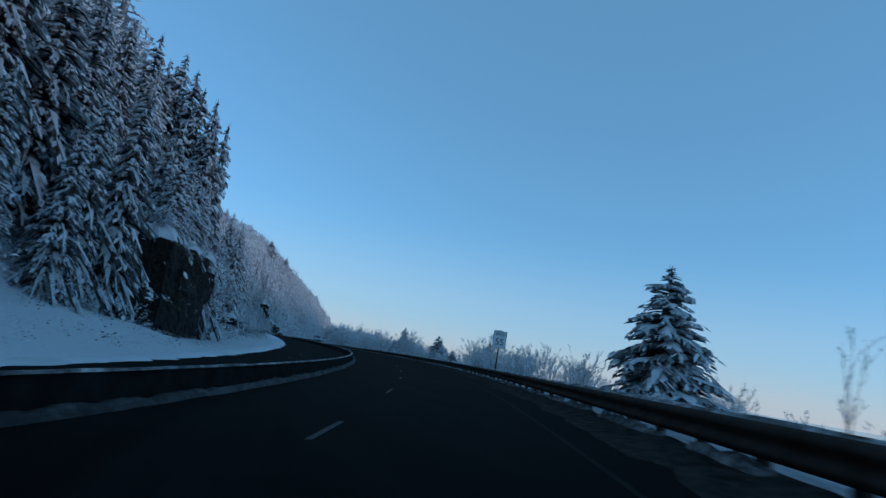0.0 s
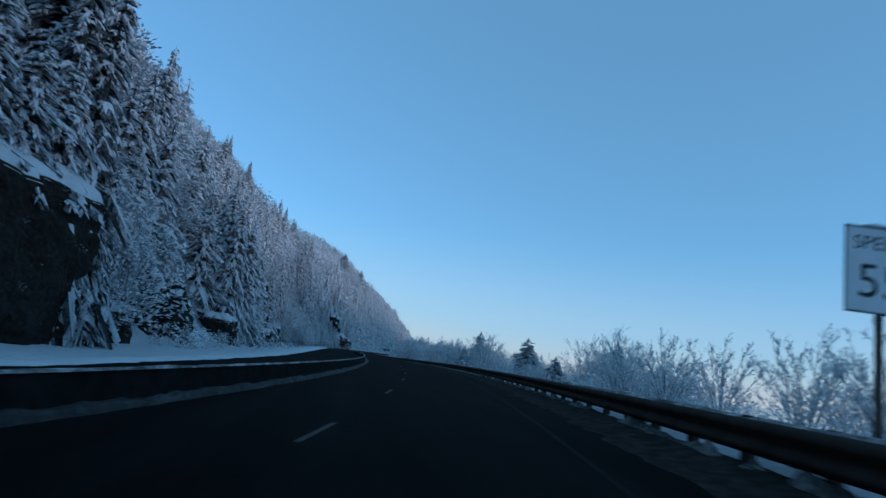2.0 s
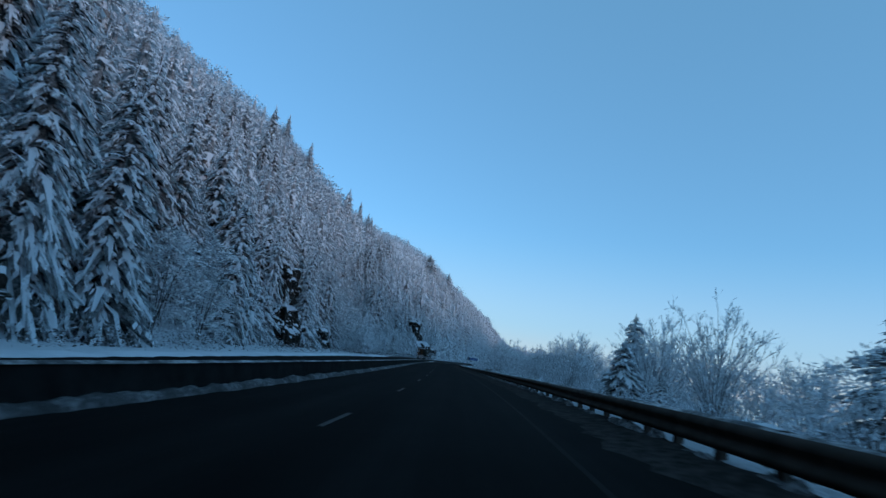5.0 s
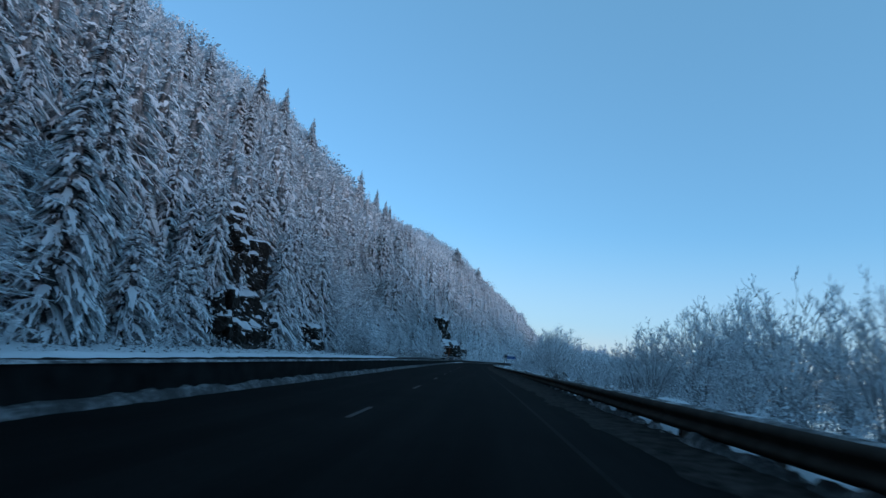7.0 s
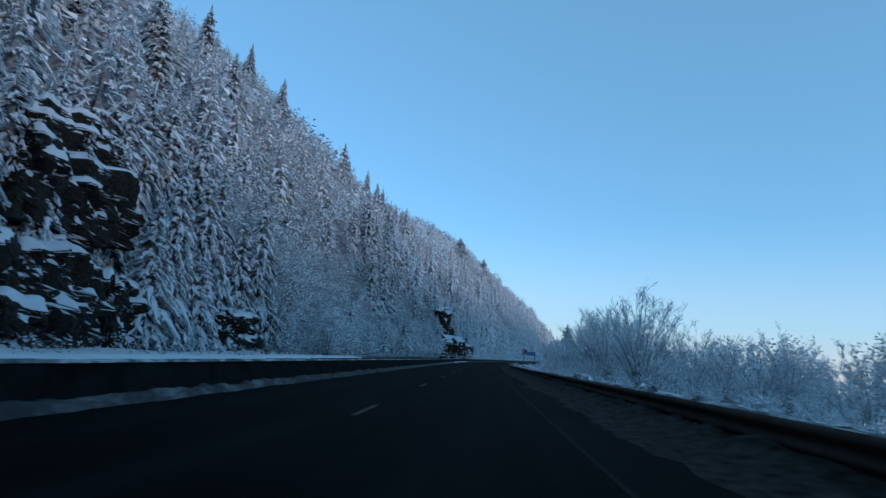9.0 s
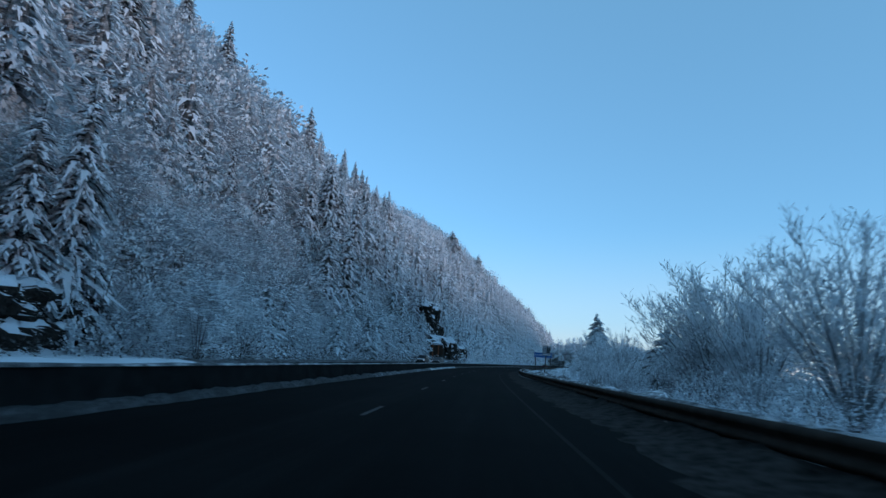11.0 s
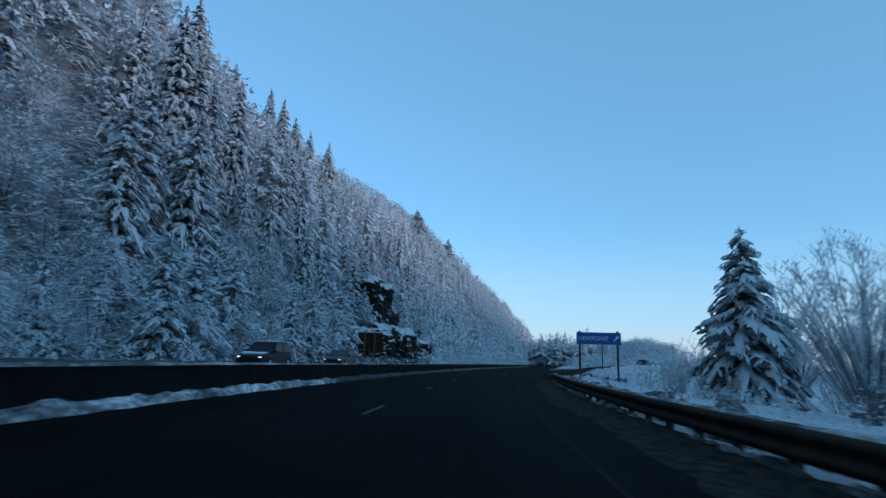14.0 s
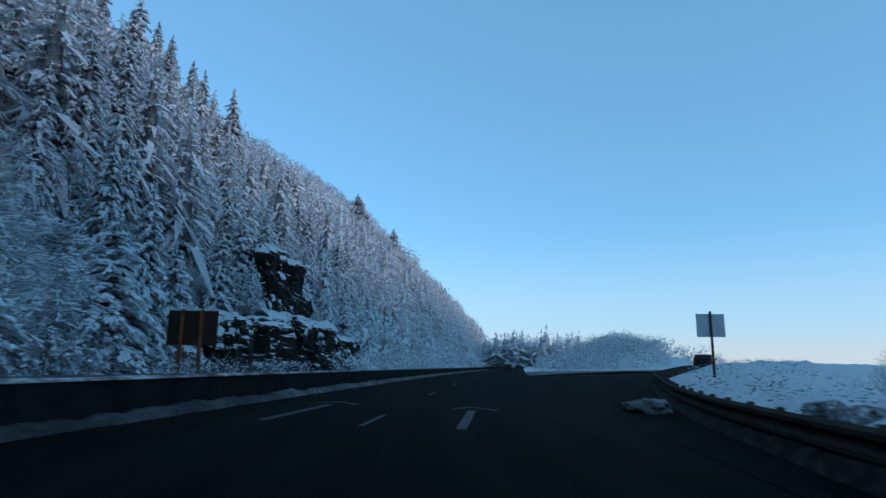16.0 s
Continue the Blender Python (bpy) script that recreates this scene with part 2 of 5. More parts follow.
for k in range(1500):
    a += max(0.0, 0.00075 * (1 - k / 160.0))
    fwd_x.append(fwd_x[-1] + STEP * math.sin(a))
    fwd_y.append(fwd_y[-1] + STEP * math.cos(a))
X = np.concatenate([bx[:0:-1], X, fwd_x[1:]])
Y = np.concatenate([by[:0:-1], Y, fwd_y[1:]])
Z = np.concatenate([np.full(120, Z[0]), Z, np.full(1500, Z[-1])])
S = np.arange(len(X)) * STEP - 120.0
Z = np.convolve(np.pad(Z, 15, mode="edge"), np.ones(31) / 31, mode="valid")
TX, TY = np.gradient(X), np.gradient(Y)
TL = np.hypot(TX, TY)
TX, TY = TX / TL, TY / TL
BANK = np.radians(np.interp(S, [-120, 0, 70, 133, 170, 218, 305, 355, 395, 520], [7.1, 7.1, 5.0, 3.3, 1.8, 0.2, -1.0, -1.9, -1.3, 0.0]))


def place(s, u, z=0.0):
    """World points at station s, offset u to the right, z above the banked road."""
    s, u = np.broadcast_arrays(np.asarray(s, float), np.asarray(u, float))
    x, y, h = np.interp(s, S, X), np.interp(s, S, Y), np.interp(s, S, Z)
    tx, ty, b = np.interp(s, S, TX), np.interp(s, S, TY), np.interp(s, S, BANK)
    return np.stack([x + ty * u, y - tx * u, h + np.sin(b) * np.clip(u, -19.0, 6.0) + z], -1)


def heading(s):
    return math.degrees(math.atan2(-np.interp(s, S, TX), np.interp(s, S, TY)))


def station(x, y):
    k = int(np.argmin((X - x) ** 2 + (Y - y) ** 2))
    return float(S[k]), float((x - X[k]) * TY[k] - (y - Y[k]) * TX[k])


def strip(profile, stations):
    """Faces swept along the road: profile is a list of (u, z)."""
    pu, pzz = np.array([p[0] for p in profile]), np.array([p[1] for p in profile])
    g = place(np.asarray(stations)[:, None], pu[None, :], pzz[None, :])
    n, k = g.shape[:2]
    i = np.arange(n * k).reshape(n, k)
    return g.reshape(-1, 3), np.stack([i[:-1, :-1], i[:-1, 1:], i[1:, 1:], i[1:, :-1]], -1).reshape(-1, 4)


def fbm(x, y, scale, seed=0.0, octaves=4):
    return noise.fractal(Vector((x * scale, y * scale, seed)), 1.0, 2.0, octaves)


# ---- the ground ----
TOE = ([-120, 30, 60, 110, 150, 190, 250, 300, 330, 370, 430, 485, 520, 545, 600, 800, 1000, 1500], [-30, -28, -30, -31.5, -29, -34, -41, -41, -38, -39, -38, -42, -48, -47, -42, -30, -20, -20])


def smooth_step(x, a, b):
    t = np.clip((x - a) / (b - a), 0, 1)
    return t * t * (3 - 2 * t)


RAIL_SHIFT = ([-120, 0, 180, 230, 300, 365, 391], [-0.15, -0.15, 0.0, 0.7, 0.5, 0.3, 0.2])
# right-hand rail line where the exit ramp peels off, and the ramp's climb
RAMP_U = ([388, 396, 405, 413, 427, 440, 455, 475, 500, 530], [4.2, 4.35, 5.4, 6.7, 9.6, 15.0, 23.5, 38.0, 60.0, 92.0])


def ramp_edge(s):
    return np.interp(s, *RAMP_U)


def ramp_climb(s):
    return 1.3 * smooth_step(s, 402, 465)


def ground_rise(s, u):
    """Height of the ground over the banked road line."""
    s, u = np.broadcast_arrays(np.asarray(s, float), np.asarray(u, float))
    d = np.interp(s, *TOE) - u
    steep = np.interp(s, [280, 370, 450, 540], [1.0, 1.035, 1.03, 0.99]) * (1 - 0.17 * smooth_step(s, 750, 1200)) * (1 + 0.04 * np.sin(s / 57.0))
    hill = steep * np.interp(d, [0, 4, 8, 25, 50, 80, 100, 140, 300], [0, 2.6, 9, 35, 67, 102, 119, 128, 130])
    verge = (-0.6 + 3.2 * (1 - smooth_step(s, 40, 85))) * smooth_step(-u, 19.0, 29.0)
    right = np.interp(u - np.interp(s, *RAIL_SHIFT), [3.4, 4.25, 4.8, 6.5, 10.0, 16.0, 24.0, 40.0, 80.0, 150.0], [-0.15, 0.04, 0.2, 0.3, -0.1, -0.7, -1.6, -5.0, -10.0, -15.0])
    on = smooth_step(s, 388, 400) * (1 - smooth_step(s, 560, 640))
    edge = ramp_edge(s)
    w = np.clip((u - 3.4) / np.maximum(edge - 3.4, 0.3), 0, 1)
    r = u - edge
    crest = np.interp(s, [394, 402, 412, 430], [-0.05, 0.1, 0.35, 0.8])  # the snowfield beside the ramp swells, then falls to the river
    hi = ramp_climb(s) * w + np.where(r > 0, np.interp(r, [0, 0.8, 2, 8, 12, 20, 60, 120], [-0.12, 0.0, 0.04, -0.1, -1.2, -4.0, -9.5, -15.5]) + crest * np.interp(r, [0, 3, 8, 14], [0, 1, 1, 0]), -0.12)
    knoll = 15.5 * np.exp(-((s - 640) / 60.0) ** 2 - ((u - 43) / 20.0) ** 2)
    right = right * (1 - on) + hi * on + knoll
    return np.where(u > 3.4, right, np.where(u < -19.2, verge + hill, -0.12))


us = np.unique(np.concatenate([np.linspace(-400, -150, 14), np.linspace(-150, -60, 31), np.linspace(-60, -19.2, 42), [-18.8, -12, -6.4, 0, 3.3, 3.4], np.linspace(3.8, 14, 18), np.linspace(15, 60, 31), np.linspace(65, 260, 26)]))
ss = np.unique(np.concatenate([np.arange(-120, 395, 3.0), np.arange(395, 465, 1.0), np.arange(465, 560, 3.0), np.arange(560, 1300, 12.0)]))
gs, gu = np.meshgrid(ss, us, indexing="ij")
gp = place(gs, gu, ground_rise(gs, gu))
for i in range(gp.shape[0]):
    for j in range(gp.shape[1]):
        u = gu[i, j]
        if u < -20.5:
            d = float(np.interp(gs[i, j], *TOE)) - u
            amp = 0.25 + 2.4 * min(1.0, max(0.0, d / 8.0))
            gp[i, j, 2] += amp * fbm(gp[i, j, 0], gp[i, j, 1], 0.07) + 0.2 * fbm(gp[i, j, 0], gp[i, j, 1], 0.5, 3.0)
        elif u > 4.0 and (gs[i, j] < 386 or u > float(ramp_edge(gs[i, j])) + 0.6):
            if 394 < gs[i, j] < 466 and u > float(ramp_edge(gs[i, j])) + 1.5:
                gp[i, j, 2] += 0.28 * fbm(gp[i, j, 0], gp[i, j, 1], 0.9, 17.0)
            gp[i, j, 2] += min(0.4, 0.12 * (u - 4.0)) * fbm(gp[i, j, 0], gp[i, j, 1], 0.4, 7.0)
gi = np.arange(gs.size).reshape(gs.shape)
gf = np.stack([gi[:-1, :-1], gi[:-1, 1:], gi[1:, 1:], gi[1:, :-1]], -1).reshape(-1, 4)
ground = part("ground", (gp.reshape(-1, 3), gf), HILL, smooth=True)
tagged(ground, "snow-covered ground rising into a steep wooded hillside", "ground", kind="structure")
water = part("water", ([(-4800, -4800, -13), (4800, -4800, -13), (4800, 4800, -13), (-4800, 4800, -13)], [(0, 1, 2, 3)]), WATER)
tagged(water, "wide pale river reaching to the horizon", "water", kind="structure")


# added ridge, out of view behind the camera, that shades the lower hillside
SUN_BLOCK_FAR = 900.0
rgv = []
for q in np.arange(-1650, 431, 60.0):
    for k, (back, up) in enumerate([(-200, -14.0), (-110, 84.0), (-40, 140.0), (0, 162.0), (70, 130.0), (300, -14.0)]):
        d = SUN_BLOCK_FAR * math.sin(az) + back + 25 * fbm(q, k * 40.0, 0.004, 61.0)
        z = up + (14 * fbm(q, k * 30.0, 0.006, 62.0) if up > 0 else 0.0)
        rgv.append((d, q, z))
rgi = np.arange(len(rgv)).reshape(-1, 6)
sun_block_ridge = part("unseen_ridge", (np.array(rgv), np.stack([rgi[:-1, :-1], rgi[:-1, 1:], rgi[1:, 1:], rgi[1:, :-1]], -1).reshape(-1, 4)), HILL, smooth=True)
tagged(sun_block_ridge, "unseen ridge added to keep the low sun off the lower hillside", "hill", kind="structure")


def surface(x, y):
    """Ground height at a world place."""
    s, u = station(x, y)
    return float(place(s, u, ground_rise(s, u))[2])


# ---- carriageways and markings ----
run = np.arange(-60, 900, 2.0)
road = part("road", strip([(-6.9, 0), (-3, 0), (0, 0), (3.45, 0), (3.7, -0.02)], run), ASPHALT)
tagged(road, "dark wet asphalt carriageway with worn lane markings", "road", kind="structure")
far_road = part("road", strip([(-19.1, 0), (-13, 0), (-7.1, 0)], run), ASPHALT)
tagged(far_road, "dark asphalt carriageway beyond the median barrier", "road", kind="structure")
DASH_S = np.interp(np.arange(-4, 60), [-4, 0, 11, 18, 23, 25, 27, 29, 31, 33, 60], [-38.5, 10.3, 143.8, 228.1, 291.0, 315.8, 341.7, 366.5, 390.7, 415.0, 744.0])
LINE_U = ([-120, 0, 130, 600], [-2.1, -2.1, -2.45, -2.5])


def marking(pieces):
    """Flat paint from quads of (s, u) corners."""
    V, F = [], []
    for quad in pieces:
        F.append(tuple(range(len(V), len(V) + len(quad))))
        V += [place(s, u, 0.006) for s, u in quad]
    return V, F


def bar(s0, s1, u0, u1, w):
    return [(s0, u0 - w), (s0, u0 + w), (s1, u1 + w), (s1, u1 - w)]


for c in DASH_S:
    u = float(np.interp(c, *LINE_U))
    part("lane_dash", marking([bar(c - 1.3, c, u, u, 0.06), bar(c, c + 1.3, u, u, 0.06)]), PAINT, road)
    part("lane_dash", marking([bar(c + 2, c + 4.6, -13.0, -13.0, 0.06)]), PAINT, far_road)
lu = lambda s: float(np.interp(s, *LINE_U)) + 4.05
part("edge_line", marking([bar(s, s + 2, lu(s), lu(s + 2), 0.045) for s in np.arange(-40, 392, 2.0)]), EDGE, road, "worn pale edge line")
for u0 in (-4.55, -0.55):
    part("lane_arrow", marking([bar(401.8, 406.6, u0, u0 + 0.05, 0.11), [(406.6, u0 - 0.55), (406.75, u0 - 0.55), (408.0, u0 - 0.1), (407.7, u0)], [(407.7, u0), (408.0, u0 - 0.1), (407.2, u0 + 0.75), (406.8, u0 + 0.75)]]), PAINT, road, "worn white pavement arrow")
HEAPED = ([-40, 185, 215, 310, 335, 395], [1.0, 1.0, 4.2, 4.2, 1.0, 1.0])  # the plough has left more against the rail here
sl = []
sl_s = np.arange(-40, 395, 0.5)
for s in sl_s:
    i0 = 2.7 + 0.5 * fbm(s, 0, 0.12, 51.0) + 0.35 * fbm(s, 0, 0.9, 52.0)
    for k, (f, z) in enumerate([(0, 0.003), (0.25, 0.02), (0.5, 0.03), (0.75, 0.06), (1, 0.07)]):
        sl.append(place(s, i0 + (4.12 + float(np.interp(s, *RAIL_SHIFT)) - i0) * f + 0.12 * fbm(s, k, 2.3, 54.0), z * (1 + 0.8 * fbm(s, k, 0.7, 53.0)) * (1 + (float(np.interp(s, *HEAPED)) - 1) * f)))
sk = np.arange(len(sl)).reshape(len(sl_s), 5)
slush = part("slush", (np.array(sl), np.stack([sk[:-1, :-1], sk[:-1, 1:], sk[1:, 1:], sk[1:, :-1]], -1).reshape(-1, 4)), SLUSH)
tagged(slush, "grey gritty slush along the shoulder", "snow", kind="stuff")

# ---- median barrier ----
barrier = thing("concrete_barrier", Matrix(), "long grimy concrete median barrier capped with snow", "barrier", kind="structure")
brun = np.arange(-60, 800, 2.0)
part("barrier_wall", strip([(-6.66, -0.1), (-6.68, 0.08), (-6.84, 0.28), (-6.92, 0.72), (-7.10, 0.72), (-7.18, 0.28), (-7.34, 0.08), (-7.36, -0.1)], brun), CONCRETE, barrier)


def lumpy_strip(stations, u0, width, height, seed, across=7, rough=0.5, foot=-0.02):
    rows = []
    for s in stations:
        base = u0 + (float(np.interp(s, *RAIL_SHIFT)) if u0 > 0 else 0.0)
        w = width * (1 + rough * (0.6 * fbm(s, seed, 0.5, seed) + 0.4 * fbm(s, seed, 2.6, seed)))
        h = height * max(0.25, 1 + rough * (1.0 * fbm(s, seed, 0.5, seed + 5) + 0.9 * fbm(s, seed, 2.4, seed + 6)))
        for k in range(across):
            f = k / (across - 1)
            hh = foot + h * (math.sin(math.pi * f) ** 0.7) * (1 + 0.5 * rough * fbm(s, f * 3, 3.3, seed + 9)) if 0 < k < across - 1 else foot
            rows.append(place(s, base + w * f, hh))
    v = np.array(rows)
    n = len(stations)
    i = np.arange(n * across).reshape(n, across)
    return v, np.stack([i[:-1, :-1], i[:-1, 1:], i[1:, 1:], i[1:, :-1]], -1).reshape(-1, 4)


part("snow_cap", lumpy_strip(np.arange(-60, 640, 0.8), -7.13, 0.24, 0.06, 2.0, 6, 0.3, 0.725), DIRTY, barrier, "rounded white snow cap", smooth=True)
for s0, s1, mat, lab in ((-40, 120, GRIMY, "grimy brown snow heaped along the barrier foot"), (120, 235, GREY_SNOW, "ploughed grey snow heaped along the barrier foot"), (235, 300, GRIMY, "thin grimy snow along the barrier foot"), (300, 333, CRUST, "ploughed crusted snow heaped along the barrier foot"), (333, 366, THROWN, "ploughed white snow heaped along the barrier foot"), (366, 408, GRIMY, "grimy brown snow heaped along the barrier foot"), (408, 560, GREY_SNOW, "ploughed grey snow heaped along the barrier foot")):
    bank = part("snow_bank", lumpy_strip(np.arange(s0, s1 + 0.1, 0.22), -6.90, 0.50, 0.20, 4.0, 7, 0.36), mat, smooth=True)
    tagged(bank, lab, "snow", kind="stuff")

for s0, s1, mat, lab in ((-60, 300, SNOW, "smooth white snow ploughed onto the far shoulder"), (300, 640, GREY_SNOW, "grey crusted snow on the far shoulder")):
    far_bank = part("snow_bank", lumpy_strip(np.arange(s0, s1 + 0.1, 1.0), -20.2, 2.7, 0.2, 8.0, 7, 0.5, -0.04), mat, smooth=True)
    tagged(far_bank, lab, "snow", kind="stuff")

# ---- guardrail ----
RAIL_U = 4.0
guardrail = thing("guardrail", Matrix(), "weathered steel guardrail on short posts with snow along it", "guardrail", kind="structure")
W = [(0.0, 0.68), (-0.03, 0.67), (-0.10, 0.62), (-0.10, 0.55), (-0.02, 0.48), (-0.02, 0.43), (-0.10, 0.37), (-0.10, 0.30), (-0.03, 0.24), (0.0, 0.23), (0.02, 0.25), (0.02, 0.66), (0.0, 0.68)]
rail_run = np.arange(-50, 391, 1.0)
rv = np.array([[place(s, RAIL_U + np.interp(s, *RAIL_SHIFT) + du, z) for du, z in W] for s in rail_run])
rk = np.arange(rv.shape[0] * len(W)).reshape(rv.shape[0], len(W))
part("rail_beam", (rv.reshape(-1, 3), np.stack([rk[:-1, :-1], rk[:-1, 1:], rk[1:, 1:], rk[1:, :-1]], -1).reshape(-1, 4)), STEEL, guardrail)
post_mesh = mesh_of("post", box(-0.07, 0.07, -0.1, 0.1, -0.6, 0.70, 0.012), TIMBER)
for s in np.arange(-30, 390, 1.905):
    p = part("post", post_mesh, None, guardrail)
    p.matrix_basis = Matrix.Translation(place(s, RAIL_U + 0.2 + np.interp(s, *RAIL_SHIFT))) @ pose(0, 0, 0, 0, 0, heading(s))
part("snow_ridge", lumpy_strip(np.arange(-50, 391, 0.3), RAIL_U - 0.2, 0.42, 0.2, 11.0, 7, 0.95, -0.09), CRUST, guardrail, "crusted snow under the rail", smooth=True)
part("snow_cap", lumpy_strip(np.arange(-50, 391, 1.0), RAIL_U + 0.06, 0.26, 0.05, 15.0, 5, 0.9, 0.66), DIRTY, guardrail, "thin snow on the rail and posts", smooth=True)

for s0, s1, mat, lab in ((-40, 190, CRUST, "crusted snow thrown up behind the rail"), (190, 345, THROWN, "lumpy ploughed snow heaped behind the rail"), (345, 388, THROWN, "lumpy ploughed snow heaped behind the rail")):
    bank = part("snow_bank", lumpy_strip(np.arange(s0, s1 + 0.1, 0.35), RAIL_U + 0.34, 1.9 if s0 == 190 else 1.5, {-40: 0.22, 190: 0.46, 345: 0.46}[s0], 23.0, 11, 0.9), mat, smooth=True)
    tagged(bank, lab, "snow", kind="stuff")

# ---- trees ----
rng = np.random.default_rng(7)
UP = np.array([0.0, 0.0, 1.0])


def sheet(V, F, A, pts, load):
    """Joins a grid of points, rows along a bough and columns across it, to the mesh lists."""
    n, k = pts.shape[:2]
    i = sum(len(v) for v in V) + np.arange(n * k).reshape(n, k)
    V.append(pts.reshape(-1, 3))
    A.append(load.reshape(-1))
    a, b, c, d = i[:-1, :-1].ravel(), i[:-1, 1:].ravel(), i[1:, 1:].ravel(), i[1:, :-1].ravel()
    F += [np.stack([a, b, c], -1), np.stack([a, c, d], -1)]


def slivers(P, D, L, W, g):
    """Small pointed sprays of twigs: from P along D, L long and W wide."""
    D = D / (np.linalg.norm(D, axis=1, keepdims=True) + 1e-9)
    S = np.cross(D, g.standard_normal(P.shape))
    S /= np.linalg.norm(S, axis=1, keepdims=True) + 1e-9
    L, W = np.asarray(L)[:, None], np.asarray(W)[:, None]
    V = np.stack([P, P + D * L * 0.5 + S * W, P + D * L, P + D * L * 0.45 - S * W], 1).reshape(-1, 3)
    i = np.arange(len(P)) * 4
    return V, np.concatenate([np.stack([i, i + 1, i + 2], -1), np.stack([i, i + 2, i + 3], -1)])


def fir_crown(h, r, tiers, per, seed, droop=0.8, start=0.05, rings=3, across=5, fingers=4, wide=0.27, snow=0.0, power=0.9, under=True, heart=-0.4):
    """Tiers of drooping boughs: a plump pad of snow on each, dark needles under it, short fingers hanging off its edge."""
    g = np.random.default_rng(seed)
    V, F, A = [], [], []
    f = np.linspace(0, 1, rings + 1)[:, None]
    q = np.linspace(-1, 1, across)[None, :]
    leaf = 0.34 + 1.95 * f - 2.15 * f * f
    for t in range(tiers):
        f0 = (t + 0.3) / tiers
        lush = g.uniform(0.72, 1.18)
        n = max(4, int(round(per * (1.1 - 0.5 * f0))))
        turn = g.uniform(0, 6.283)
        for k in range(n):
            up_f = min(0.985, max(0.0, f0 + g.uniform(-0.9, 0.9) / tiers))
            z = h * (start + (0.97 - start) * up_f)
            L = (r * (1 - up_f) ** power * lush + 0.25) * g.uniform(0.65, 1.15)
            ang = turn + 6.283 * (k + g.uniform(-0.3, 0.3)) / n
            dz = droop * g.uniform(0.55, 1.4) * (1.1 - 0.4 * up_f)
            out, side = np.array([math.cos(ang), math.sin(ang), 0.0]), np.array([-math.sin(ang), math.cos(ang), 0.0])
            sway = g.uniform(-0.22, 0.22) * L
            mid = np.array([0, 0, z]) + out * (L * f) + side * (sway * f * f) + UP * (0.16 * L * f - dz * L * f * f)
            w = (wide * L + 0.1) * leaf * (1 + 0.28 * g.standard_normal((rings + 1, 1)))
            w = np.maximum(w, 0.03)
            edge = np.abs(q) * g.uniform(0.55, 1.35, (rings + 1, across))
            bulge = 0.05 * g.standard_normal((rings + 1, across)) * L / 3
            pts = mid[:, None, :] + side * (w * q * (0.6 + 0.4 * edge))[..., None] + out * (edge * 0.16 * L / rings * np.ones_like(f))[..., None] + UP * (bulge - w * 0.62 * q * q * (0.7 + 0.5 * edge))[..., None]
            sheet(V, F, A, pts, (0.28 + 0.8 * f) * (1 - 0.3 * np.abs(q)) + 0.1 * g.standard_normal((rings + 1, across)))
            # needles below the pad, widened to paint shade between the fingers
            if under:
                q3 = np.array([[-1.0, 0.0, 1.0]])
                low = mid[:, None, :] + side * ((0.7 * w + 0.1 * L * leaf) * q3)[..., None] - UP * (0.12 + 0.06 * L + (w + 0.08 * L) * 0.75 * np.abs(q3))[..., None]
                sheet(V, F, A, low, np.full((rings + 1, 3), -0.22) + 0.14 * g.standard_normal((rings + 1, 3)))
            if fingers and L > 0.7:
                f2 = g.uniform(0.3, 1.0, fingers)[:, None]
                sg = np.where(np.arange(fingers) % 2, 1.0, -1.0)[:, None]
                P = np.array([0, 0, z]) + out * L * f2 + side * (sway * f2 * f2 + sg * (0.6 * wide + 0.05) * L * (1.15 - f2)) + UP * ((0.16 * f2 - dz * f2 * f2) * L - 0.12 * wide * L)
                D = out * g.uniform(0.2, 0.9, (fingers, 1)) + side * sg * g.uniform(0.1, 0.8, (fingers, 1)) - UP * (0.3 + dz * f2)
                sv, sf = slivers(P, D, (0.25 + 0.22 * L) * g.uniform(0.6, 1.3, fingers), (0.06 + 0.03 * L) * g.uniform(0.7, 1.3, fingers), g)
                F.append(sf + sum(len(v) for v in V))
                V.append(sv)
                A.append(np.repeat(g.uniform(0.1, 0.95, fingers), 4))
    sv, sf = slivers(np.tile([[0, 0, h * 0.82]], (4, 1)), UP + 0.06 * g.standard_normal((4, 3)), np.array([1.0, 0.9, 0.75, 0.6]) * h * 0.17, np.full(4, 0.05 + 0.0015 * h), g)
    F.append(sf + sum(len(v) for v in V))
    V.append(sv)
    A.append(np.full(16, 0.7))
    # dark core that puts shade into the inside of the crown
    zc = h * (start + 0.02 + np.linspace(0, 0.7, 5))[:, None]
    an = np.linspace(0, 6.283, 8)[None, :] + 0.4 * np.arange(5)[:, None]
    rc = 0.24 * r * (1 - 0.2 * np.arange(5)[:, None]) ** 0.9 * g.uniform(0.75, 1.25, (5, 8)) + 0.03
    rc[:, 7] = rc[:, 0]
    sheet(V, F, A, np.stack([np.cos(an) * rc, np.sin(an) * rc, zc + 0 * an], -1), np.full((5, 8), heart))
    V, F, A = np.concatenate(V), np.concatenate(F), np.concatenate(A)
    A = A + 0.38 * (V[:, 2] / h - 0.5)  # lower boughs darker: less snow, and their shade put into the colour
    return crown_of(V, F, A + snow, soft_normals(V, F, 0.0, h, 0.5))


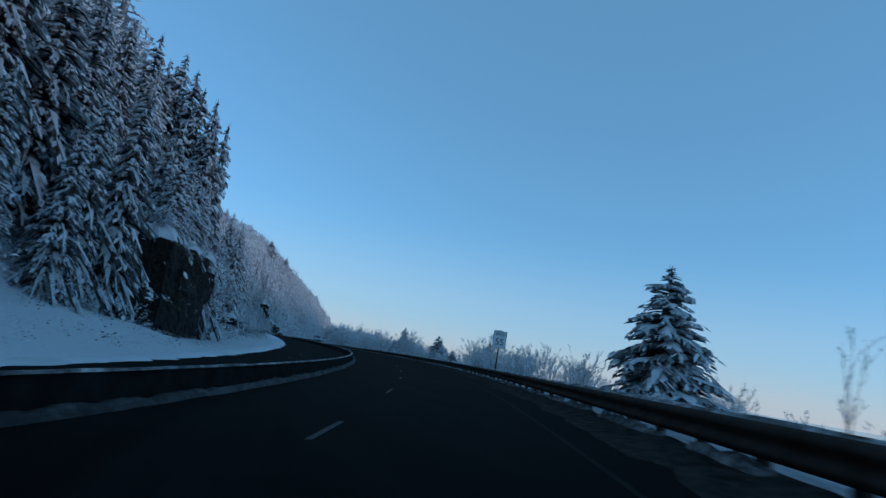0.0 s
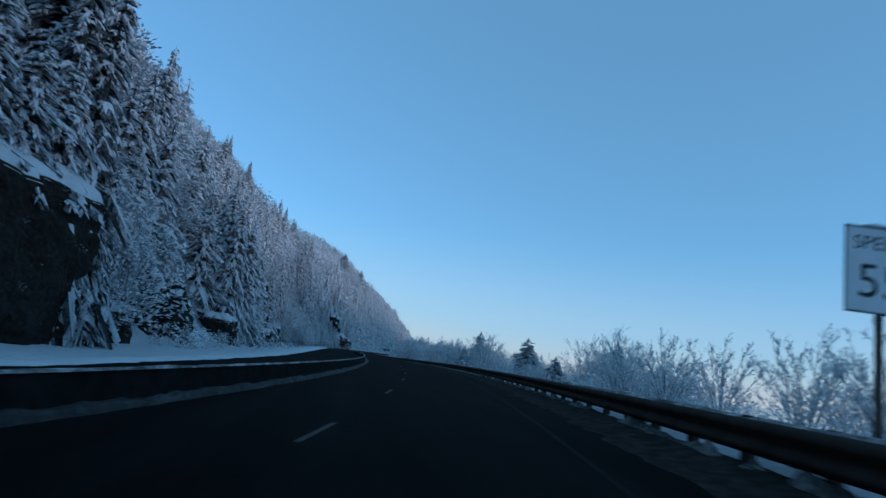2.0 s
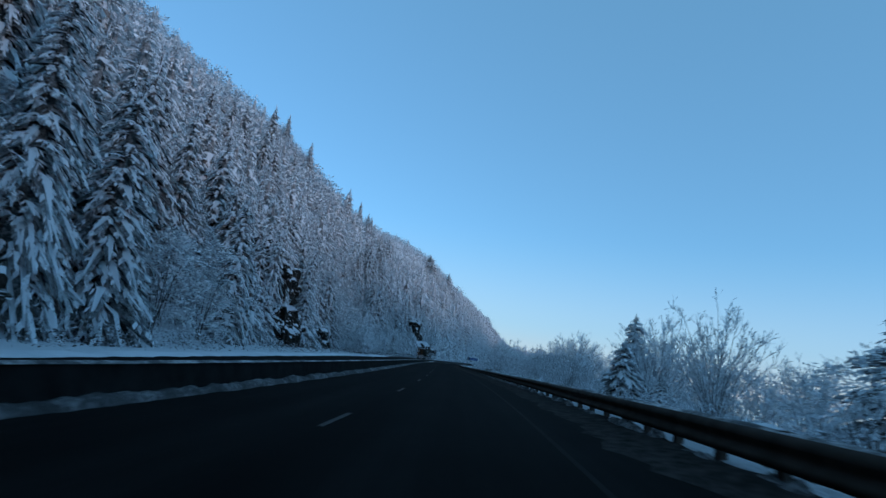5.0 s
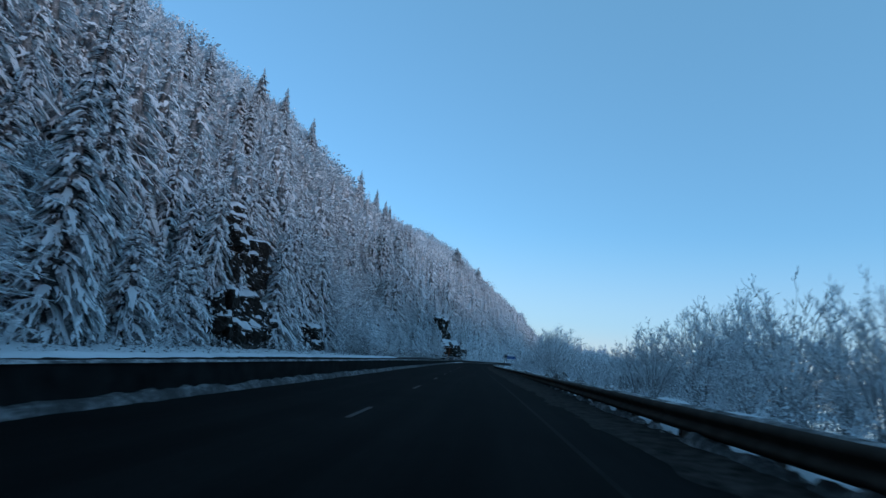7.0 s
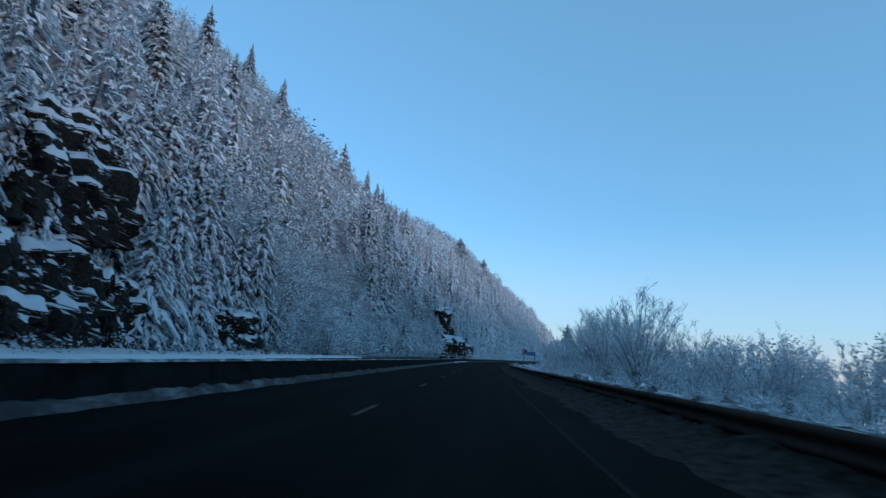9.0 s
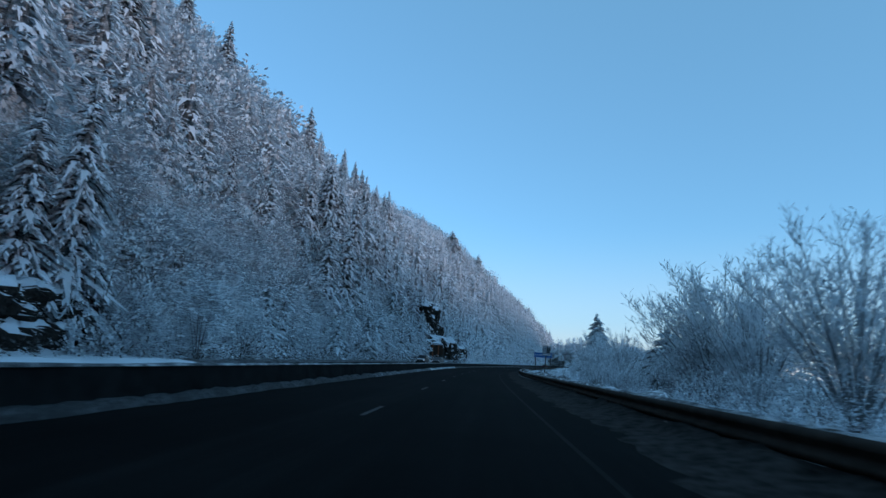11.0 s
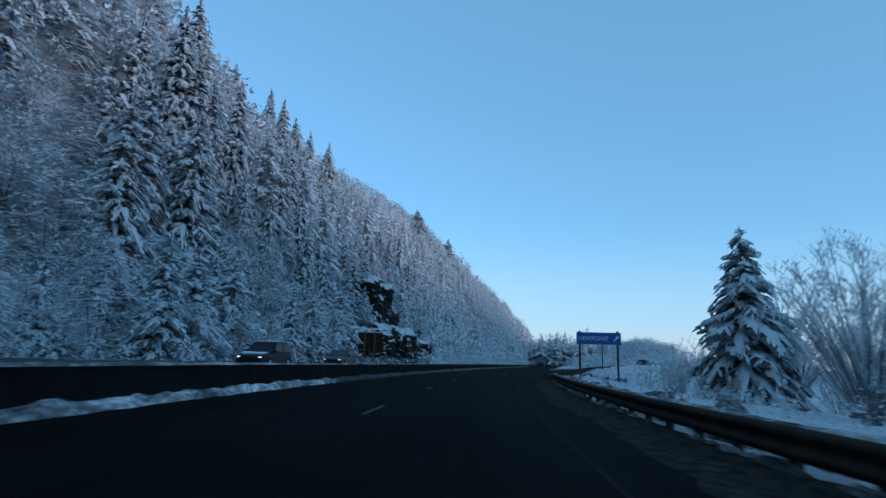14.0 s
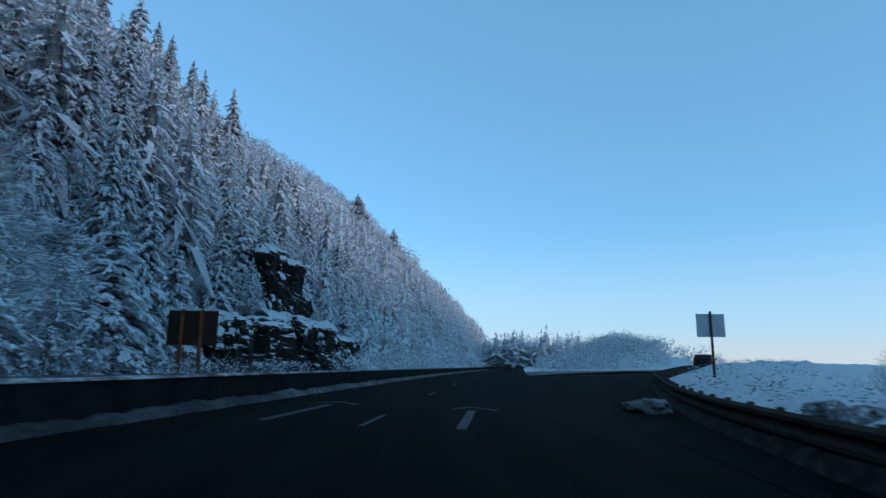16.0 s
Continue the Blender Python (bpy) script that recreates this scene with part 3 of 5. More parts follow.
def soft_normals(V, F, z_mid, h, blend):
    """Point normals that follow the crown's whole form as well as each spray."""
    n = np.cross(V[F[:, 1]] - V[F[:, 0]], V[F[:, 2]] - V[F[:, 0]])
    n /= np.linalg.norm(n, axis=1, keepdims=True) + 1e-9
    flat = V * np.array([1.0, 1.0, 0.0])
    out = flat / (np.linalg.norm(flat, axis=1, keepdims=True) + 0.3) * 0.8
    out[:, 2] = 0.55 + (0.0 if z_mid == 0 else 1.0) * (V[:, 2] - z_mid) / h
    out /= np.linalg.norm(out, axis=1, keepdims=True) + 1e-9
    own = np.zeros_like(V)
    for k in range(F.shape[1]):
        np.add.at(own, F[:, k], n)
    own /= np.linalg.norm(own, axis=1, keepdims=True) + 1e-9
    own *= np.where(np.sum(own * out, 1, keepdims=True) < 0, -1.0, 1.0)
    m = own * (1 - blend) + out * blend
    return m / (np.linalg.norm(m, axis=1, keepdims=True) + 1e-9)


def crown_of(V, F, A, N):
    """The mesh data of a crown, with each face turned to the side that its normals look to."""
    n = np.cross(V[F[:, 1]] - V[F[:, 0]], V[F[:, 2]] - V[F[:, 0]])
    N = N / (np.linalg.norm(N, axis=1, keepdims=True) + 1e-9)
    back = np.sum(n * N[F].sum(1), 1) < 0
    F = F.copy()
    F[back] = F[back][:, ::-1]
    return V, F, A, N


def stem(pts, radii, sides=5):
    """A tapered round stem through the points."""
    V, F = [], []
    for (x, y, z), r in zip(pts, radii):
        for k in range(sides):
            V.append((x + r * math.cos(6.283 * k / sides), y + r * math.sin(6.283 * k / sides), z))
    n = len(pts)
    for i in range(n - 1):
        for k in range(sides):
            F.append((i * sides + k, i * sides + (k + 1) % sides, (i + 1) * sides + (k + 1) % sides, (i + 1) * sides + k))
    return V, F


def tubes(P, Q, r0, r1, sides):
    """Straight tapered rods from P to Q."""
    P, Q = np.asarray(P), np.asarray(Q)
    r0, r1 = np.asarray(r0)[:, None], np.asarray(r1)[:, None]
    D = Q - P
    D /= np.linalg.norm(D, axis=1, keepdims=True) + 1e-9
    U = np.cross(D, np.array([0.31, 0.77, 0.55]))
    U /= np.linalg.norm(U, axis=1, keepdims=True) + 1e-9
    W2 = np.cross(D, U)
    rings = []
    for c, r in ((P, r0), (Q, r1)):
        for k in range(sides):
            an = 6.283 * k / sides
            rings.append(c + (U * math.cos(an) + W2 * math.sin(an)) * r)
    V = np.stack(rings, 1).reshape(-1, 3)
    b = np.arange(len(P)) * (2 * sides)
    F = [np.stack(t, -1) for k in range(sides) for t in ((b + k, b + (k + 1) % sides, b + sides + (k + 1) % sides), (b + k, b + sides + (k + 1) % sides, b + sides + k))]
    return V, np.concatenate(F)


def vase_tree(h, wide, stems, branch, twigs, fine, seed, thick=1.0, lean=1.12):
    """A bare bush or tree thick with rime: stems fan out from the foot to a rounded outline, each with upswept branches and fine twigs.
    Returns the stems, and the rimed branches and twigs."""
    g = np.random.default_rng(seed)
    i = np.arange(stems)
    pol = lean * np.sqrt((i + 0.5) / stems)
    an = 2.39996 * i + g.uniform(-0.4, 0.4, stems)
    grow = g.uniform(0.84, 1.03, stems)
    tip = np.stack([np.sin(pol) * np.cos(an) * wide * h, np.sin(pol) * np.sin(an) * wide * h, h * (0.22 + 0.78 * np.cos(0.95 * pol))], -1) * grow[:, None]
    foot = tip * np.array([0.05, 0.05, 0.0]) + np.array([0, 0, -0.1])
    ctrl = tip * np.array([0.3, 0.3, 0.55]) + 0.03 * h * g.standard_normal((stems, 3))
    f = np.linspace(0, 1, 6)[None, :, None]
    line = foot[:, None] * (1 - f) ** 2 + 2 * ctrl[:, None] * f * (1 - f) + tip[:, None] * f * f
    rs = 0.0062 * h * thick * (1 - 0.85 * np.linspace(0, 1, 6))
    trunk = tubes(line[:, :-1].reshape(-1, 3), line[:, 1:].reshape(-1, 3), np.tile(rs[:-1], stems), np.tile(rs[1:], stems), 5)

    def unit(v):
        return v / (np.linalg.norm(v, axis=1, keepdims=True) + 1e-9)

    k = np.repeat(i, branch)
    fb = g.uniform(0.22, 0.98, len(k))[:, None]
    b0 = foot[k] * (1 - fb) ** 2 + 2 * ctrl[k] * fb * (1 - fb) + tip[k] * fb * fb
    run_ = unit(2 * (ctrl[k] - foot[k]) * (1 - fb) + 2 * (tip[k] - ctrl[k]) * fb)
    bd = unit(run_ + 0.55 * unit(g.standard_normal((len(k), 3))) + 0.25 * unit(b0 * np.array([1, 1, 0.0])) + 0.2 * UP)
    bl = (h * g.uniform(0.13, 0.25, len(k)) * (1.2 - 0.62 * fb[:, 0]))[:, None]
    b1 = b0 + bd * bl * 0.55
    bd2 = unit(bd + 0.25 * UP + 0.2 * g.standard_normal(bd.shape))
    b2 = b1 + bd2 * bl * 0.5
    rt = (0.009 + 0.0005 * h) * thick
    one = np.ones(len(k))
    V1, F1 = tubes(np.concatenate([b0, b1]), np.concatenate([b1, b2]), np.concatenate([one * rt * 1.3, one * rt]), np.concatenate([one * rt, one * rt * 0.6]), 3)
    j = np.repeat(np.arange(len(k)), twigs)
    ft = g.uniform(0.15, 1.0, len(j))[:, None]
    c0 = np.where(ft < 0.52, b0[j] + (b1[j] - b0[j]) * ft / 0.52, b1[j] + (b2[j] - b1[j]) * (ft - 0.52) / 0.48)
    cd = unit(bd2[j] + 0.75 * unit(g.standard_normal(c0.shape)) + 0.35 * UP)
    cl = h * g.uniform(0.04, 0.09, len(j))
    V2, F2 = slivers(c0, cd, cl, rt * g.uniform(1.3, 2.3, len(j)), g)
    m = np.repeat(np.arange(len(j)), fine)
    e0 = c0[m] + cd[m] * (cl[m] * g.uniform(0.25, 1.0, len(m)))[:, None]
    ed = cd[m] + 0.9 * unit(g.standard_normal(e0.shape)) + 0.15 * UP
    V3, F3 = slivers(e0, ed, h * g.uniform(0.022, 0.05, len(m)), rt * g.uniform(1.3, 2.4, len(m)), g)
    V = np.concatenate([V1, V2, V3])
    F = np.concatenate([F1, F2 + len(V1), F3 + len(V1) + len(V2)])
    return trunk, crown_of(V, F, None, soft_normals(V, F, 0.4 * h, h, 0.55))


def puff_crown(h, r, count, seed, size=1.0, clumps=0, fat=1.0):
    """A rimed broadleaf: puffs of small upswept sprays of twigs, with gaps between them."""
    g = np.random.default_rng(seed)
    n = clumps or max(4, count // 60)
    k = np.arange(n)
    f = (k + g.uniform(0, 1, n)) / n
    rad = r * np.sin(math.pi * np.minimum(0.97, 0.2 + 0.8 * f)) ** 0.7 * np.sqrt(g.uniform(0.2, 1.0, n))
    an = 2.39996 * k + g.uniform(-0.6, 0.6, n)
    seat = np.stack([np.cos(an) * rad, np.sin(an) * rad, h * (0.12 + 0.82 * f)], -1)
    puff = 0.66 * r / n ** 0.42
    c = np.arange(count) % n
    off = np.clip(g.standard_normal((count, 3)), -1.7, 1.7) * np.array([1.0, 1.0, 0.75]) * puff * g.uniform(0.7, 1.3, n)[c][:, None]
    P = seat[c] + off
    P[:, 2] = np.maximum(0.04 * h, P[:, 2])
    D = np.stack([np.cos(an[c]), np.sin(an[c]), g.uniform(-0.1, 1.0, count)], -1) + 0.6 * g.standard_normal((count, 3)) + off / (puff * 1.6)
    V, F = slivers(P, D, g.uniform(0.5, 1.1, count) * h * 0.13 * size, g.uniform(0.09, 0.19, count) * h * 0.13 * size * fat, g)
    local = V - np.repeat(seat[c], 4, 0) + np.array([0, 0, 0.5 * puff])
    local /= np.linalg.norm(local, axis=1, keepdims=True) + 1e-6
    m = 0.4 * soft_normals(V, F, h * 0.4, h, 0.7) + 0.6 * local
    return crown_of(V, F, None, m)


def feather_crown(h, r, tiers, per, twigs, seed, droop=0.5, width=0.05):
    """A leafless tree with layers of arching limbs, each feathered with rimed twigs on both sides."""
    g = np.random.default_rng(seed)
    n = tiers * per
    f0 = np.repeat((np.arange(tiers) + 0.5) / tiers, per) + g.uniform(-0.4, 0.4, n) / tiers
    an = g.uniform(0, 6.283, n)
    out, side = np.stack([np.cos(an), np.sin(an), 0 * an], -1), np.stack([-np.sin(an), np.cos(an), 0 * an], -1)
    L = ((r * np.sin(math.pi * np.clip(0.22 + 0.72 * f0, 0, 1)) ** 0.6 + 0.3) * g.uniform(0.6, 1.1, n))[:, None]
    dz = (droop * g.uniform(0.6, 1.4, n))[:, None]
    z0 = (h * (0.1 + 0.86 * f0))[:, None] * UP
    j = np.repeat(np.arange(n), twigs)
    ft = g.uniform(0.2, 1.0, len(j))[:, None]
    P = z0[j] + out[j] * L[j] * ft + UP * (0.3 * ft - dz[j] * ft * ft) * L[j]
    sg = np.where(np.arange(len(j)) % 2, 1.0, -1.0)[:, None]
    D = out[j] * g.uniform(0.5, 1.2, (len(j), 1)) + side[j] * sg * g.uniform(0.2, 1.0, (len(j), 1)) + UP * (0.35 - dz[j] * ft * 1.3 + 0.25 * g.standard_normal((len(j), 1)))
    V2, F2 = slivers(P, D, (0.12 + 0.2 * L[j][:, 0] * (1.1 - 0.6 * ft[:, 0])) * g.uniform(0.6, 1.3, len(j)), width * g.uniform(0.7, 1.5, len(j)), g)
    mid = z0 + out * L * 0.5 + UP * (0.15 - dz * 0.25) * L
    end = z0 + out * L + UP * (0.3 - dz) * L
    w = np.full(n, width * 0.7)
    V1, F1 = tubes(np.concatenate([z0, mid]), np.concatenate([mid, end]), np.concatenate([w, w * 0.8]), np.concatenate([w * 0.8, w * 0.4]), 3)
    V, F = np.concatenate([V1, V2]), np.concatenate([F1, F2 + len(V1)])
    return crown_of(V, F, None, soft_normals(V, F, h * 0.35, h, 0.55))


def straight_trunk(h, r0):
    return mesh_of("trunk", stem([(0, 0, -1.0), (0, 0, h * 0.3), (0.04, 0, h * 0.7), (0, 0, h * 0.97)], [r0, r0 * 0.8, r0 * 0.42, 0.02], 7), BARK)


# near trees: built once, then copied
SPRAYS = []
for k in range(3):
    SPRAYS.append((10.0, mesh_of("crown", puff_crown(10.0, 4.0, 1200, 95 + k, 0.38, 26, 1.15), FROST), mesh_of("trunk", vase_tree(9.0, 0.3, 6, 1, 1, 1, 91 + k)[0], BARK)))
for k in range(3):
    SPRAYS.append((11.0, mesh_of("crown", feather_crown(11.0, 4.6, 15, 9, 12, 195 + k, (0.55, 0.8, 0.4)[k]), FROST), mesh_of("trunk", vase_tree(10.0, 0.2, 4, 1, 1, 1, 191 + k)[0], BARK)))
CONIFERS = []
for k, (h, r, tiers, per, dr, sn) in enumerate([(24.0, 4.7, 24, 10, 0.95, 0.11), (27.0, 5.0, 26, 10, 1.05, 0.09), (17.0, 4.4, 18, 11, 0.8, 0.14), (29.0, 5.0, 27, 10, 1.1, 0.12)]):
    CONIFERS.append((h, mesh_of("crown", fir_crown(h, r, tiers, per, 11 + k, dr, 0.04, 2, 3, 11, 0.075, sn), NEEDLES), straight_trunk(h, 0.28)))
for k, (h, r, tiers, per, dr) in enumerate([(14.0, 4.4, 21, 13, 0.62), (14.0, 4.3, 21, 14, 0.75)]):
    CONIFERS.append((h, mesh_of("crown", fir_crown(h, r, tiers, per, 81 + k, dr, 0.01, 3, 3, 13, (0.07, 0.085)[k], (-0.15, 0.0)[k], 0.85), NEEDLES), straight_trunk(h, 0.24)))
CONIFERS.append((25.0, mesh_of("crown", fir_crown(25.0, 4.2, 31, 10, 88, 0.95, 0.03, 2, 3, 10, 0.065, -0.14), NEEDLES), straight_trunk(25.0, 0.3)))
BROADS = []
for k, (h, wd, st, br, tw, fi) in enumerate([(8.0, 0.46, 20, 9, 6, 1), (9.0, 0.40, 19, 9, 6, 1), (6.0, 0.52, 16, 8, 6, 1), (3.0, 0.62, 12, 6, 4, 1), (13.0, 0.47, 30, 11, 7, 1)]):
    trunk, crown = vase_tree(h, wd, st, br, tw, fi, 31 + k)
    BROADS.append((h, mesh_of("crown", crown, FROST), mesh_of("trunk", trunk, FROST_BARK)))


def open_view(x, y):
    """True where low growth would stand before the lone conifer by the viewpoint sign, which the road sees down to its foot."""
    return 316 < y < 381 and x < 20.1 + 0.264 * (y - 299.6) + 2.0


def put_tree(kind, variant, x, y, z, height, turn, label, group, width=1.0):
    h, crown, trunk = {"conifer": CONIFERS, "broad": BROADS, "spray": SPRAYS}[kind][variant]
    k = height / h
    t = thing("conifer_tree" if kind == "conifer" else "frosted_tree", pose(x, y, z, 0, 0, turn) @ Matrix.Diagonal((k * width, k * width, k, 1)), label, "tree", group)
    part("crown", crown, None, t)
    part("trunk", trunk, None, t)
    return t


# trees beside the right-hand rail: x, y, height of the top, variant, width
for x, y, top, v, w in [(25.7, 33.7, 10.5, 4, 1.48), (42.2, 144.3, 7.2, 4, 1.75), (34.9, 108.7, 3.4, 4, 1.7), (44.2, 113.6, 6.6, 4, 1.15), (34.1, 153.4, 2.2, 5, 1.3), (35.8, 167.2, 4.7, 5, 1.5), (43.7, 190.8, 9.9, 4, 1.1), (41.2, 332.2, 5.7, 4, 1.8), (42.2, 383.4, 11.3, 5, 1.15)]:
    z = surface(x, y) - 0.1
    put_tree("conifer", v, x, y, z, top - z, 40 * y, "bushy conifer loaded with snow beside the guardrail", "conifers beside the guardrail", w)
# bare frosted trees there: x, y, height
for k, (x, y, hh) in enumerate([(21.5, 37.5, 2.8), (25.8, 49.5, 3.3), (26.5, 52.7, 4.3), (27.4, 57.8, 3.9), (29.2, 62.5, 4.4), (31.1, 68.2, 4.7), (33.0, 76.5, 4.9), (32.7, 81.6, 5.2), (32.4, 87.8, 4.7), (36.0, 95.0, 4.6), (46.6, 119.8, 10.1), (45.0, 125.5, 8.2), (47.6, 113.5, 7.6), (39.0, 128.0, 5.0), (37.1, 152.9, 7.2), (40.0, 160.0, 6.5), (42.5, 177.7, 10.0), (39.5, 172.5, 7.8), (34.9, 184.6, 5.4), (37.8, 191.7, 6.2), (37.7, 196.2, 7.4), (41.6, 212.9, 9.8), (37.2, 208.0, 7.4), (34.5, 209.2, 5.2), (35.4, 212.7, 5.9), (36.3, 216.7, 6.3), (35.3, 217.2, 5.0), (36.1, 225.2, 4.9), (38.0, 232.8, 5.9), (36.0, 203.5, 6.0), (39.5, 206.0, 8.0), (44.0, 219.0, 8.0), (39.8, 243.3, 4.9), (37.7, 250.7, 4.5), (39.7, 251.3, 5.4), (38.6, 258.2, 5.4), (37.5, 261.7, 5.8), (33.5, 263.2, 8.7), (36.5, 276.0, 6.5), (35.2, 287.1, 9.4), (39.1, 304.5, 10.5), (38.6, 316.5, 6.5), (37.8, 320.5, 5.4), (35.2, 328.2, 7.1), (34.3, 335.6, 5.6), (37.4, 338.5, 7.3), (33.4, 339.1, 3.6), (35.5, 341.5, 5.0), (36.8, 350.8, 6.1), (38.0, 355.1, 7.6), (38.6, 364.7, 9.0), (47.0, 386.5, 10.5), (51.0, 377.0, 10.0), (44.5, 396.0, 7.0), (43.0, 399.5, 5.5), (52.0, 400.0, 9.5), (48.5, 414.0, 4.3), (50.0, 411.0, 4.5)]):
    put_tree("broad", 4 if hh > 8.4 else k % 2 if hh > 5.2 else 2, x, y, surface(x, y) - 0.1, hh, 67 * k, "bare bushy tree white with hoar frost beside the road", "frosted trees beside the guardrail", 1.12)
put_tree("broad", 4, 39.3, 311.9, surface(39.3, 311.9) - 0.1, 12.6, 40, "wide old bare tree white with hoar frost", "frosted trees beside the guardrail", 1.3)
put_tree("broad", 4, 38.9, 313.6, surface(38.9, 313.6) - 0.1, 10.6, 160, "wide old bare tree white with hoar frost", "frosted trees beside the guardrail", 1.3)
for k, (x, y, hh) in enumerate([(39.3, 312.4, 10.2), (37.6, 309.5, 7.0), (41.6, 213.4, 7.4), (42.5, 178.2, 7.4), (46.6, 120.3, 7.4), (33.5, 263.6, 6.2), (35.2, 287.6, 6.6), (36.3, 217.2, 4.4)]):
    put_tree("spray", k % 3, x, y, surface(x, y) - 0.2, hh, 67 * k, "dense frosted bush thick with rime beside the road", "frosted trees beside the guardrail", 0.95)
# the thicket that closes the gaps behind them
for k in range(70):
    s, u = 92 + 4.0 * k + rng.uniform(-1.5, 1.5), rng.uniform(13, 20)
    x, y, z = place(s, u, ground_rise(s, u))
    if any(math.hypot(x - q[0], y - q[1]) < 4.2 for q in ((35.8, 167.2), (41.2, 332.2), (42.2, 383.4), (42.2, 144.3))) or open_view(x, y):
        continue
    put_tree("spray", k % 3, x, y, z - 0.4, rng.uniform(2.6, 4.4), 71 * k, "hazy frosted tree standing behind the roadside bushes", "frosted trees beside the guardrail", 1.5)
for k, (x, y, hh) in enumerate([(36.5, 389.0, 2.6), (39.0, 392.5, 3.4), (41.0, 396.5, 3.2), (43.5, 391.0, 4.0), (46.0, 395.0, 4.4), (40.5, 387.0, 3.0), (48.0, 403.0, 3.6), (37.5, 384.0, 2.8), (45.0, 406.0, 2.6), (51.0, 408.0, 2.8), (53.0, 414.0, 2.2)]):
    put_tree("broad", (3, 2, 1)[k % 3], x, y, surface(x, y) - 0.1, hh, 71 * k, "low shrub crusted with frost and snow", "frosted shrubs behind the guardrail").name = "frosted_shrub"
for s, u, hh in ((394, 8.3, 1.1), (396, 9.4, 0.8), (399, 10.5, 1.0), (403, 12.0, 0.9), (404, 9.0, 0.7), (409, 14.0, 1.2), (413, 17.0, 1.0), (418, 20.0, 1.3)):
    x, y, z = place(s, u, ground_rise(s, u))
    put_tree("broad", 3, x, y, z - 0.1, hh, 71 * s, "low shrub crusted with frost and snow", "frosted shrubs behind the guardrail", 1.2).name = "frosted_shrub"
for k in range(22):
    s, u = 300 + 3.8 * k + rng.uniform(-1.5, 1.5), rng.uniform(8.5, 17)
    x, y, z = place(s, u, ground_rise(s, u))
    if math.hypot(x - 41.2, y - 332.2) < 3.5 or math.hypot(x - 42.2, y - 383.4) < 3.5 or open_view(x, y):
        continue
    put_tree("broad", (3, 2, 3)[k % 3], x, y, z - 0.1, rng.uniform(1.6, 3.4), 71 * k, "low shrub crusted with frost and snow", "frosted shrubs behind the guardrail").name = "frosted_shrub"
for k, (x, y, hh) in enumerate([(46.5, 378.0, 7.0), (49.0, 371.0, 8.0), (45.5, 366.0, 6.5), (52.0, 388.0, 8.0), (44.5, 372.0, 5.0), (54.0, 380.0, 8.0), (48.0, 364.0, 6.5)]):
    put_tree("broad", k % 3, x, y, surface(x, y) - 0.1, hh, 71 * k, "bare bushy tree white with hoar frost beside the road", "frosted trees beside the guardrail", 1.1)
for k in range(30):
    s, u = 226 + 2.4 * k + rng.uniform(-1, 1), rng.uniform(17, 31)
    x, y, z = place(s, u, ground_rise(s, u))
    put_tree("spray" if k % 2 else "broad", k % 3, x, y, z - 0.2, rng.uniform(2.6, 4.4) - float(z) * 0.6, 71 * k, "hazy frosted tree standing behind the roadside bushes", "frosted trees beside the guardrail", 1.3)
for k, (s, u, hh) in enumerate([(444, 33, 3.6), (448, 36, 4.8), (451, 39, 5.2), (455, 42, 5.6), (458, 46, 5.0), (436, 33, 4.6)]):
    x, y, z = place(s, u, ground_rise(s, u))
    put_tree("broad", k % 3, x, y, float(z) - 0.1, hh, 71 * k, "bare bushy tree white with hoar frost beyond the snowfield", "frosted trees beyond the ramp", 1.1)
SAPLING = vase_tree(3.4, 0.2, 3, 7, 2, 1, 45, 0.8, 0.6)
x, y = 14.6, 11.6
t = thing("sapling", pose(x, y, surface(x, y) - 0.1, 0, 0, 20), "thin bare sapling with frosted upright twigs behind the guardrail", "tree")
part("trunk", SAPLING[0], BARK, t)
part("crown", SAPLING[1], FROST, t)
MASS_TOP = ([40, 60, 100, 130, 170, 200, 230, 255, 280, 300, 330, 350, 372, 384], [2.0, 3.0, 4.2, 3.6, 3.8, 5.5, 5.2, 3.6, 3.6, 5.0, 6.0, 5.0, 6.0, 5.0])
for k in range(84):
    s = 42 + 4.0 * k + rng.uniform(-2, 2)
    u = rng.uniform(21, 34)
    if s > 372:
        u += 6
    x, y, z = place(s, u, ground_rise(s, u))
    top = float(np.interp(s, *MASS_TOP)) * rng.uniform(0.75, 1.15)
    if any(math.hypot(x - q[0], y - q[1]) < 4.0 for q in ((35.8, 167.2), (41.2, 332.2), (42.2, 383.4))):
        continue
    kind = "broad" if k % 3 == 0 else "spray"
    lab = "bare bushy tree white with hoar frost beside the road" if kind == "broad" else "hazy frosted tree standing behind the roadside bushes"
    put_tree(kind, k % 3, x, y, z - 0.2, max(3.0, top - float(z)), 41 * k, lab, "frosted trees beside the guardrail", 1.15)
# low frosted shrubs behind the rail
for k in range(72):
    s = 25 + 5.0 * k + rng.uniform(-2, 2)
    u = rng.uniform(10, 19)
    if s > 385:
        continue
    x, y, z = place(s, u, ground_rise(s, u))
    if s < 372 and any(math.hypot(x - q[0], y - q[1]) < 4.5 for q in ((35.8, 167.2), (41.2, 332.2), (25.7, 33.7))) or open_view(x, y):
        continue
    put_tree("broad", 3, x, y, z - 0.1, rng.uniform(1.6, 3.6), rng.uniform(0, 360), "low shrub crusted with frost and snow", "frosted shrubs behind the guardrail").name = "frosted_shrub"

ROCK_SPANS = [(60, 101, -20, -37), (101, 159, -24, -36), (256, 273, -36, -46), (300, 318, -36, -44), (462, 538, -30, -55)]
